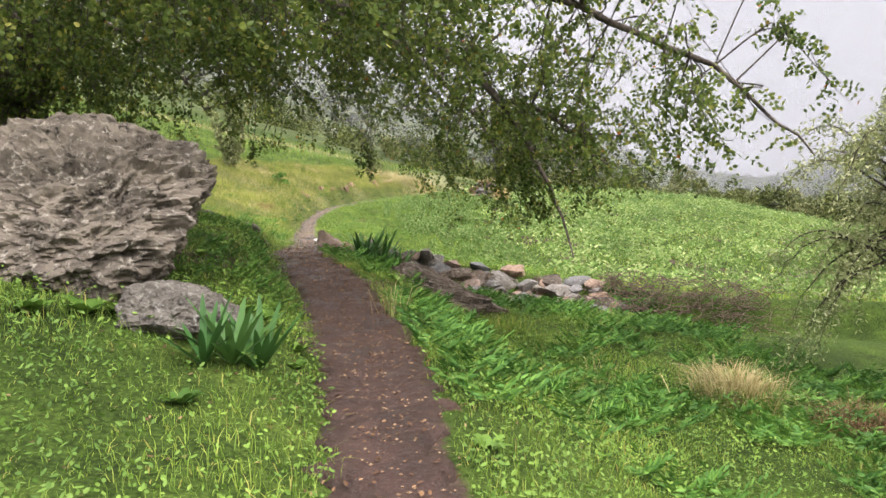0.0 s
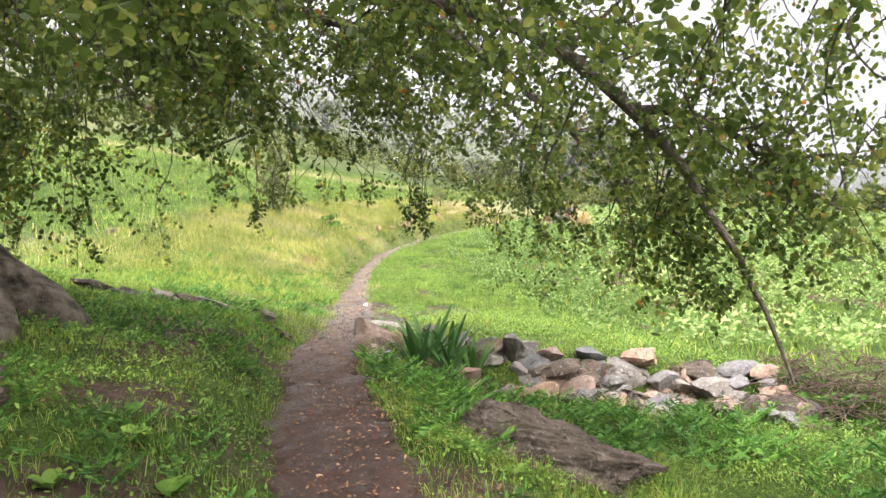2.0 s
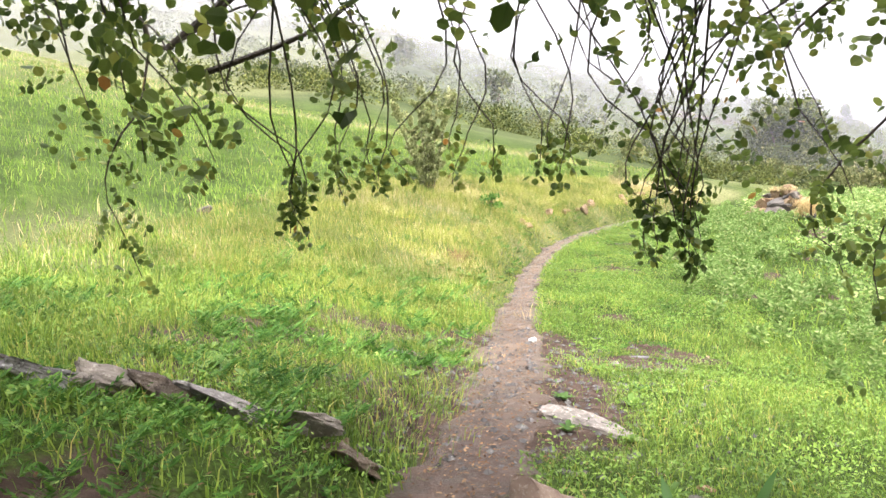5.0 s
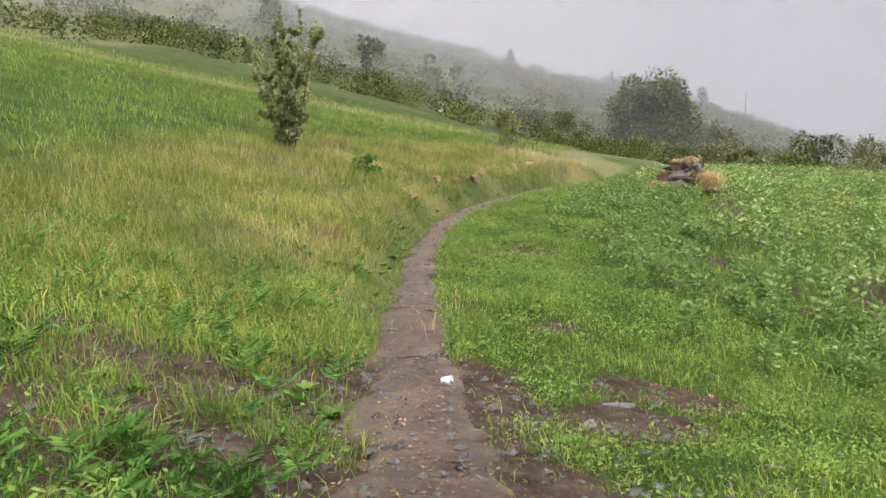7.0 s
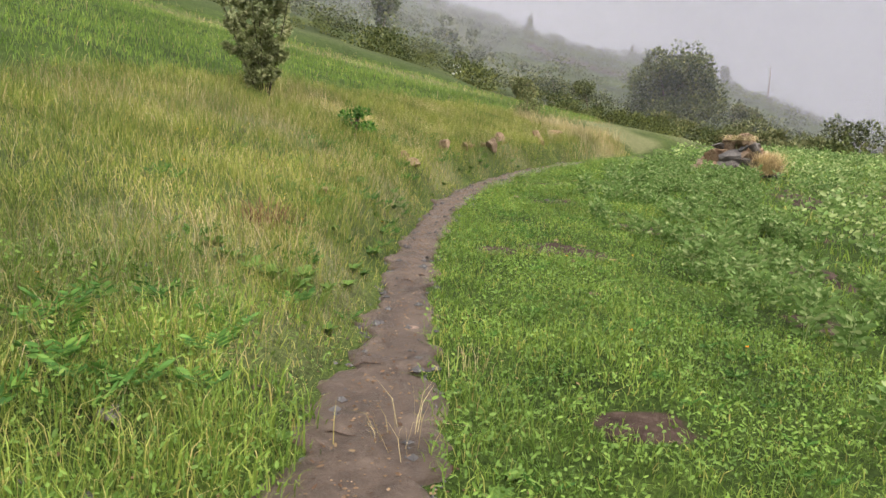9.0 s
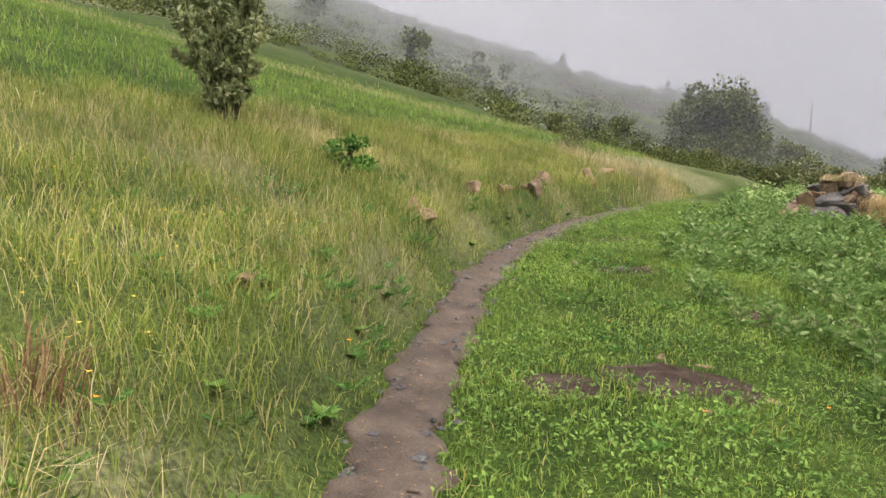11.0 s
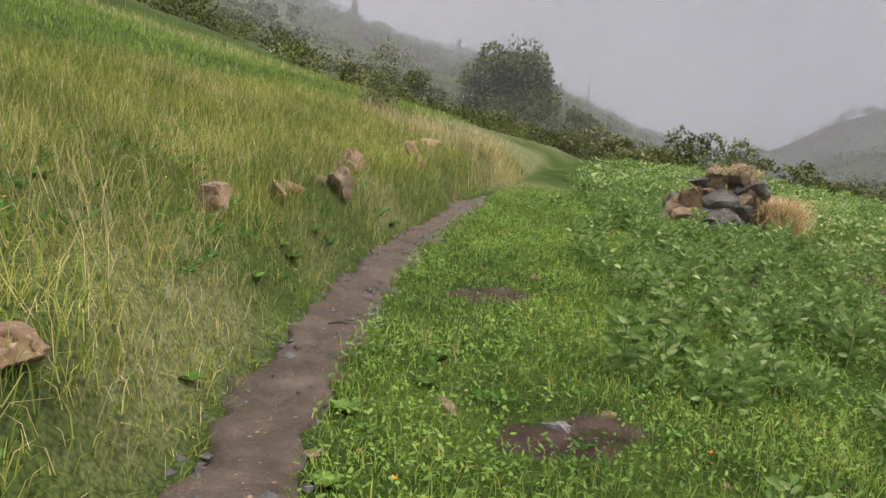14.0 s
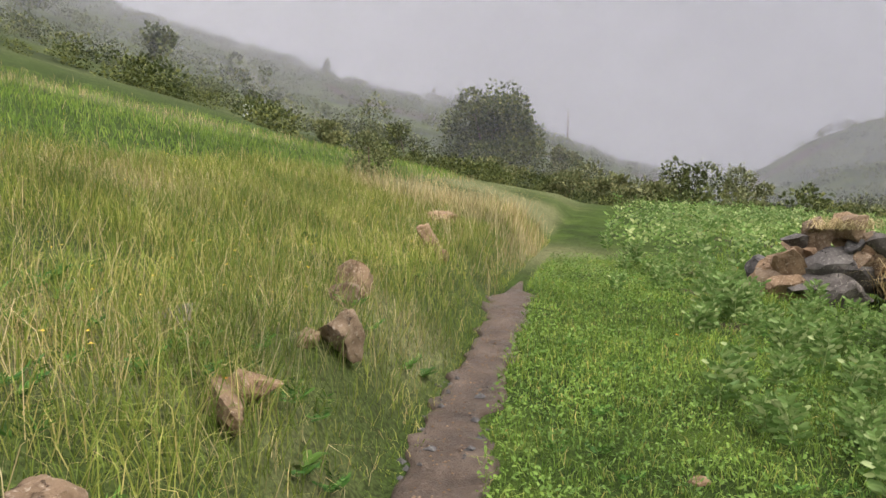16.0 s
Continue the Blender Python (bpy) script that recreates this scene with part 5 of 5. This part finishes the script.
# broad-leaved plants
def broad_mesh(seed, count, length, width, rise, arch=0.5, cols=3):
    """A rosette of arching strap or oval leaves, each a bent strip."""
    r = np.random.default_rng(seed)
    h = Heap()
    segs = 6
    for i in range(count):
        a = 6.283 * i / count + r.uniform(-0.25, 0.25)
        ln, rs = length * r.uniform(0.7, 1.15), rise * r.uniform(0.6, 1.2)
        u = np.linspace(0, 1, segs)
        out = np.array([math.cos(a), math.sin(a), 0])
        sd = np.array([-math.sin(a), math.cos(a), 0])
        spine = out * (ln * np.sin(u * 1.3) * (1 - 0.35 * rs))[:, None] + np.array([0, 0, 1.0]) * (ln * rs * (u - arch * u ** 2.4))[:, None]
        w = (width * 0.5 * np.sin(np.pi * (0.12 + 0.88 * u) ** 0.8) + 0.002) * np.minimum(1, u * 20)
        lift = np.array([0, 0, 1.0]) * (w * 0.35)[:, None]
        v = np.stack([spine - sd * w[:, None] + lift, spine, spine + sd * w[:, None] + lift], 1).reshape(-1, 3)
        k = np.arange(segs - 1)[:, None] * 3
        h.add(v, np.concatenate([k + [[0, 1, 4, 3]], k + [[1, 2, 5, 4]]]))
    bm = bmesh.new()
    bm.from_mesh(h.mesh("rosette_build"))
    bmesh.ops.remove_doubles(bm, verts=bm.verts[:], dist=0.0008)
    return bm_mesh("rosette", bm, True)


def plants(name, kinds, material, spots, label, category="plant", group="", lift=0.0):
    for i, (x, y, s) in enumerate(spots):
        put(name, kinds[i % len(kinds)], material, label=label, category=category, group=group,
            m=pose(x, y, float(ground_z(x, y)) + lift, 0, 0, (i * 73) % 360) @ Matrix.Scale(s, 4))


strap = [broad_mesh(700 + k, 16, 0.52, 0.05, 1.3, 0.35) for k in range(3)]
plants("strap_leaf_plant", strap, STRAP, [(-1.0, -5.85, 0.85), (-0.85, -5.75, 0.8), (-1.15, -5.95, 0.7), (1.15, 1.55, 1.35), (1.4, 1.65, 1.15), (1.0, 1.2, 0.95), (1.65, 1.55, 1.0), (1.3, 1.2, 0.9)],
       "clump of long dark green strap leaves", group="strap-leaved plants")
arum = [broad_mesh(710 + k, 7, 0.2, 0.11, 0.9, 0.5) for k in range(3)]
spots = [(-1.02, -5.12, 1.0), (-1.15, -5.0, 1.1), (-0.9, -4.9, 0.9), (-0.75, -4.6, 0.8), (-1.6, -5.35, 0.9), (-1.8, -5.4, 1.0), (-2.05, -5.5, 0.9), (-2.3, -5.6, 1.0), (-0.7, -4.2, 0.8), (-0.62, -3.7, 0.9),
         (-0.85, -3.4, 0.8), (-0.55, -4.9, 0.7), (-0.75, -2.9, 0.8), (-0.95, -2.5, 0.7), (-2.6, -5.7, 0.9), (-0.6, -5.3, 0.6), (-1.2, -3.0, 0.7)]
plants("broad_leaf_plant", arum, WEED, spots, "light green plant with broad oval leaves by boulders", group="broad-leaved plants")
docks = [broad_mesh(730 + k, 10, 0.19, 0.065, 0.9, 0.55) for k in range(3)]
plants("dock_plant", docks, WEED, [(0.18, 11.65, 1.0), (0.35, 11.5, 0.9), (0.49, 11.42, 1.1), (0.71, 11.61, 0.9), (0.63, 11.35, 1.0), (0.86, 11.73, 0.7), (0.05, 11.9, 0.9), (1.3, 13.75, 0.75), (0.9, 13.2, 0.6),
                                   (-1.05, 3.57, 1.0), (-0.8, 3.47, 0.9), (-0.52, 3.42, 0.8), (-1.35, 3.7, 1.1), (-1.58, 4.47, 0.9), (-1.2, 4.1, 0.8), (-1.8, 3.9, 1.0), (1.66, 4.97, 0.8)],
       "leafy green dock plant with broad crinkled leaves", group="dock plants")
rosettes = [broad_mesh(720 + k, 11, 0.15, 0.045, 0.7, 0.5) for k in range(3)]
spots = [(0.33, 7.3, 1.0), (1.9, 5.6, 1.0), (2.1, 5.4, 0.9), (1.05, 12.6, 1.0), (1.15, 12.8, 0.8), (1.45, 15.0, 0.7), (2.75, 19.2, 0.8), (3.55, 21.2, 0.9), (-0.15, 7.0, 0.8), (-0.6, 6.3, 0.9), (-0.3, 8.2, 0.9), (0.2, 8.7, 0.7)]
for _ in range(70):
    yy = rng.uniform(-10, 26)
    side = rng.choice([-1, 1])
    spots.append((float(track_x(yy)) + side * (float(track_half(yy)) + 0.12 + rng.exponential(0.5)), yy, rng.uniform(0.5, 1.0)))
plants("rosette_weed", rosettes, WEED, spots, "small green rosette weed beside the path", group="rosette weeds")

# leaf litter and grit on the path
def path_lift(x, y):
    """Height of the trodden strip over the ground under it."""
    inside = 1 - smooth(np.abs(x - track_x(y)) / track_half(y), 0.75, 0.95)
    return inside * (0.03 + 0.022 * (value_noise(x, y, 0.13, 43) - 0.5) + 0.03 * (value_noise(x, y, 0.5, 44) - 0.5))


def lie_z(x, y):
    return float(ground_z(x, y)) + float(path_lift(np.array([x]), np.array([y]))[0])


h = Heap()
n = 6800
y = rng.uniform(-12, 12, n)
x = track_x(y) + rng.normal(0, 0.3, n) + np.where(rng.uniform(size=n) < 0.35, rng.uniform(-1.4, 1.0, n), 0)
keepers = rng.uniform(size=n) < np.interp(y, [-12, -6, -3, 5, 9, 12], [0.25, 0.5, 1, 1, 0.4, 0.15])
x, y = x[keepers], y[keepers]
p = on_ground(x, y) + (0, 0, 0.014)
p[:, 2] += path_lift(x, y)
al = unit(np.stack([rng.normal(size=len(x)), rng.normal(size=len(x)), rng.normal(0, 0.25, len(x))], 1))
leaves(h, p, al, unit(np.cross(al, np.stack([rng.normal(0, 0.3, len(x)), rng.normal(0, 0.3, len(x)), np.ones(len(x))], 1))), rng.uniform(0.015, 0.04, len(x)), rng.uniform(0.01, 0.022, len(x)), 0.12)
put("leaf_litter", h.mesh("leaf_litter"), BROWN_LEAF, label="scattered dead brown leaves on the earth", category="litter", kind="stuff")
h = Heap()
cube = np.array([(0, 0, 1), (1, 0, 0), (0, 1, 0), (-1, 0, 0), (0, -1, 0), (0, 0, -1)], float)
oct_t = np.array([(0, 1, 2), (0, 2, 3), (0, 3, 4), (0, 4, 1), (5, 2, 1), (5, 3, 2), (5, 4, 3), (5, 1, 4)])
for _ in range(2200):
    yy = rng.uniform(-11, 26)
    xx = float(track_x(yy)) + rng.normal(0, 0.55) * float(track_half(yy))
    s = rng.uniform(0.004, 0.013)
    h.add(cube * rng.uniform(0.6, 1.2, (6, 1)) * s * (1, 1, 0.6) + (xx, yy, lie_z(xx, yy) + 0.003), None, oct_t)
put("grit", h.mesh("grit"), TAN_ROCK, label="small pale grit pressed into the path", category="gravel", kind="stuff")

# twigs lying about
sr = random.Random(8)
for k, (x, y, ln, turn) in enumerate(((1.0, 8.6, 0.28, -10), (0.72, 8.9, 0.16, 40), (0.55, 9.9, 0.14, 75), (2.25, 7.0, 0.6, -15), (0.9, 9.6, 0.2, -5), (0.15, 1.7, 0.3, -25), (-0.5, -6.4, 0.3, 60), (1.55, 12.9, 0.1, -20),
                                     (3.75, 20.3, 0.22, -15), (1.75, 13.0, 0.25, -50), (0.4, 8.1, 0.18, 20), (4.9, 22.6, 0.12, 40), (1.1, 10.6, 0.15, 0), (2.6, 8.6, 0.4, 30))):
    hh = Heap()
    c, s = math.cos(radians(turn)), math.sin(radians(turn))
    pts = [(x + c * ln * (u - 0.5) - s * 0.03 * math.sin(u * 5), y + s * ln * (u - 0.5) + c * 0.03 * math.sin(u * 5)) for u in np.linspace(0, 1, 7)]
    tube(hh, [(px_, py2, lie_z(px_, py2) + 0.008) for px_, py2 in pts], np.linspace(0.007, 0.003, 7), 5)
    put("stick", hh.mesh("stick", True), DEAD_WOOD, label="thin dead stick lying on the ground", category="stick", group="fallen sticks")

# dead brush along the wall, and the dry bushes below it
h = Heap()
for k in range(520):
    u = sr.random()
    x, y = 4.9 + 2.1 * u + sr.gauss(0, 0.2), float(wall_y(4.9 + 2.1 * u)) - 0.1 + sr.gauss(0, 0.25)
    z = float(ground_z(x, y)) + sr.uniform(0.0, 0.26)
    a = sr.uniform(-3.1, 3.1)
    ln = sr.uniform(0.15, 0.55)
    o = np.array([math.cos(a), math.sin(a), sr.gauss(0.05, 0.3)]) * ln
    tube(h, bent([(x, y, z), np.array((x, y, z)) + o * 0.5 + (0, 0, 0.04), np.array((x, y, z)) + o], 5), np.linspace(0.009, 0.003, 5), 4)
put("brush_heap", h.mesh("brush_heap"), DEAD_WOOD, label="heap of dead brown brushwood along the wall", category="brushwood", kind="stuff")


def tuft(name, x, y, wide, tall, count, material, label, lean=0.9, width=0.006):
    h = Heap()
    px_, py2 = x + rng.normal(0, wide * 0.22, count), y + rng.normal(0, wide * 0.22, count)
    base = on_ground(px_, py2)
    out = np.arctan2(py2 - y, px_ - x)
    blades(h, base, rng.uniform(0.5, 1.0, count) * tall, width, lean, out)
    return put(name, h.mesh(name), material, label=label, category="bush", kind="stuff")


for x, y, w, t in ((0.75, -1.75, 0.4, 0.16), (1.2, -1.85, 0.5, 0.2), (1.75, -1.8, 0.5, 0.24), (2.2, -1.7, 0.5, 0.26), (0.55, -1.2, 0.3, 0.14), (1.5, -1.0, 0.4, 0.18), (2.3, -1.2, 0.4, 0.26)):
    tuft("grass_tuft", x, y, w, t, 260, GRASS, "green grass tuft grown over a rock slab", 0.9, 0.005)
tuft("dry_bush", 3.5, -4.2, 0.7, 0.5, 900, STRAW, "pale dry bush of thin stalks in grass", 0.8)
tuft("dry_bush", 3.5, -4.25, 0.8, 0.42, 500, VERGE, "greyish green stalks of a dry bush", 0.8)
tuft("dry_bush", 4.1, -5.05, 0.8, 0.35, 1200, BROWN_LEAF, "dark brown dead bush in grass", 1.0)
tuft("dry_bush", 3.9, 1.35, 0.4, 0.3, 350, BROWN_LEAF, "dead tan grass hanging over wall stones", 1.4)
tuft("dry_bush", 0.36, 12.74, 0.5, 0.4, 160, BROWN_LEAF, "rusty brown dead thistle in tall grass", 0.9)
for x, y, s in ((0.35, -3.6, 0.5), (1.6, -0.6, 0.5), (1.5, -4.8, 0.4), (2.4, -3.6, 0.45), (0.5, 12.0, 0.5), (1.2, 9.5, 0.35), (4.3, 20.0, 0.35), (1.7, 10.6, 0.25)):
    tuft("dry_stalks", x, y, 0.35, s, 22, STRAW, "few dry yellow grass stalks", 0.8, 0.004)

h = Heap()
for _ in range(340):
    yy = rng.uniform(2.6, 11.5)
    xx = float(track_x(yy)) - rng.uniform(0.45, 4.5)
    m = int(rng.integers(40, 130))
    w = rng.uniform(0.08, 0.2)
    px_, py2 = xx + rng.normal(0, w, m), yy + rng.normal(0, w, m)
    blades(h, on_ground(px_, py2), rng.uniform(0.08, 0.26) * rng.uniform(0.5, 1.1, m), rng.uniform(0.004, 0.007), 0.9, np.arctan2(py2 - yy, px_ - xx))
put("grass_tufts", h.mesh("grass_tufts"), GRASS, label="uneven green grass tufts on worn ground", category="grass", kind="stuff")
h = Heap()
for _ in range(2600):
    yy = rng.uniform(3.0, 8.8) if _ % 3 else rng.uniform(8, 24)
    xx = float(track_x(yy)) + (rng.normal(0, 1.0) if _ % 3 else rng.choice([-1, 1]) * (float(track_half(yy)) + rng.normal(0, 0.05)))
    s = 0.006 + 0.04 * rng.uniform() ** 2.2
    h.add(cube * rng.uniform(0.6, 1.3, (6, 1)) * s * (1, 1, 0.6) + (xx, yy, lie_z(xx, yy) + 0.004), None, oct_t)
put("clods", h.mesh("clods"), DARK_ROCK, label="small dark clods and chips on bare earth", category="gravel", kind="stuff")

# flowers
for mat, lab, cnt, x0, x1, y0, y1, hh_, sz in ((FLOWER, "small yellow wild flowers in the grass", 900, -7, -0.8, 12, 30, 0.36, 0.012), (ORANGE, "small orange marigolds near the path", 40, -3, 2.5, 10, 25, 0.2, 0.015)):
    h = Heap()
    x, y = scatter(cnt, x0, x1, y0, y1, True)
    x, y = keep(x, y, off_path(x, y, 0.1) * (0.3 + value_noise(x, y, 1.5, 95)))
    base = on_ground(x, y) + np.stack([0 * x, 0 * x, hh_ * rng.uniform(0.6, 1.1, len(x))], 1)
    for k in range(5):
        a = k * 1.2566 + rng.uniform(0, 1)
        al = np.stack([np.full(len(x), math.cos(a)), np.full(len(x), math.sin(a)), rng.normal(0.25, 0.2, len(x))], 1)
        leaves(h, base, unit(al), unit(np.cross(al, (0, 0, 1.0))), sz, sz * 0.7, 0.0)
    put("wild_flowers", h.mesh("wild_flowers"), mat, label=lab, category="flowers", kind="stuff")

# olive at the near field corner
ob = empty("olive_tree", (5.6, -4.1, float(ground_z(5.6, -4.1))), "olive tree with hanging grey-green foliage", "tree")
h = Heap()
tube(h, bent([(0, 0, -0.2), (0.1, 0.1, 0.9), (-0.1, 0, 1.8), (-0.3, -0.1, 2.8)], 12, 0.02, 3), np.linspace(0.16, 0.06, 12), 10)
put("trunk", h.mesh("trunk", True), BARK, ob)
h, hl = Heap(), Heap()
for k in range(60):
    a, q = rng.uniform(0, 6.28), rng.uniform(0.6, 1.5)
    s0 = np.array([-0.15, 0, rng.uniform(1.3, 2.9)])
    e = np.array([q * math.cos(a), q * math.sin(a), s0[2] + rng.uniform(-1.5, 0.7)])
    line = bent([s0, s0 * 0.4 + e * 0.6 + (0, 0, 0.35), e], 12, 0.02, k)
    tube(h, line, np.linspace(0.012, 0.003, 12), 4)
    m = 260
    u = rng.uniform(2, 11, m)
    at = np.stack([np.interp(u, np.arange(12), line[:, c]) for c in range(3)], 1) + rng.normal(0, 0.06, (m, 3))
    al = unit(rng.normal(size=(m, 3)) + (0, 0, -0.1))
    leaves(hl, at, al, unit(np.cross(al, rng.normal(size=(m, 3)))), rng.uniform(0.045, 0.07, m), 0.018, 0.1)
put("twigwork", h.mesh("twigwork"), TWIG, ob, kind="stuff")
put("foliage", hl.mesh("foliage"), OLIVE_LEAF, ob, kind="stuff")
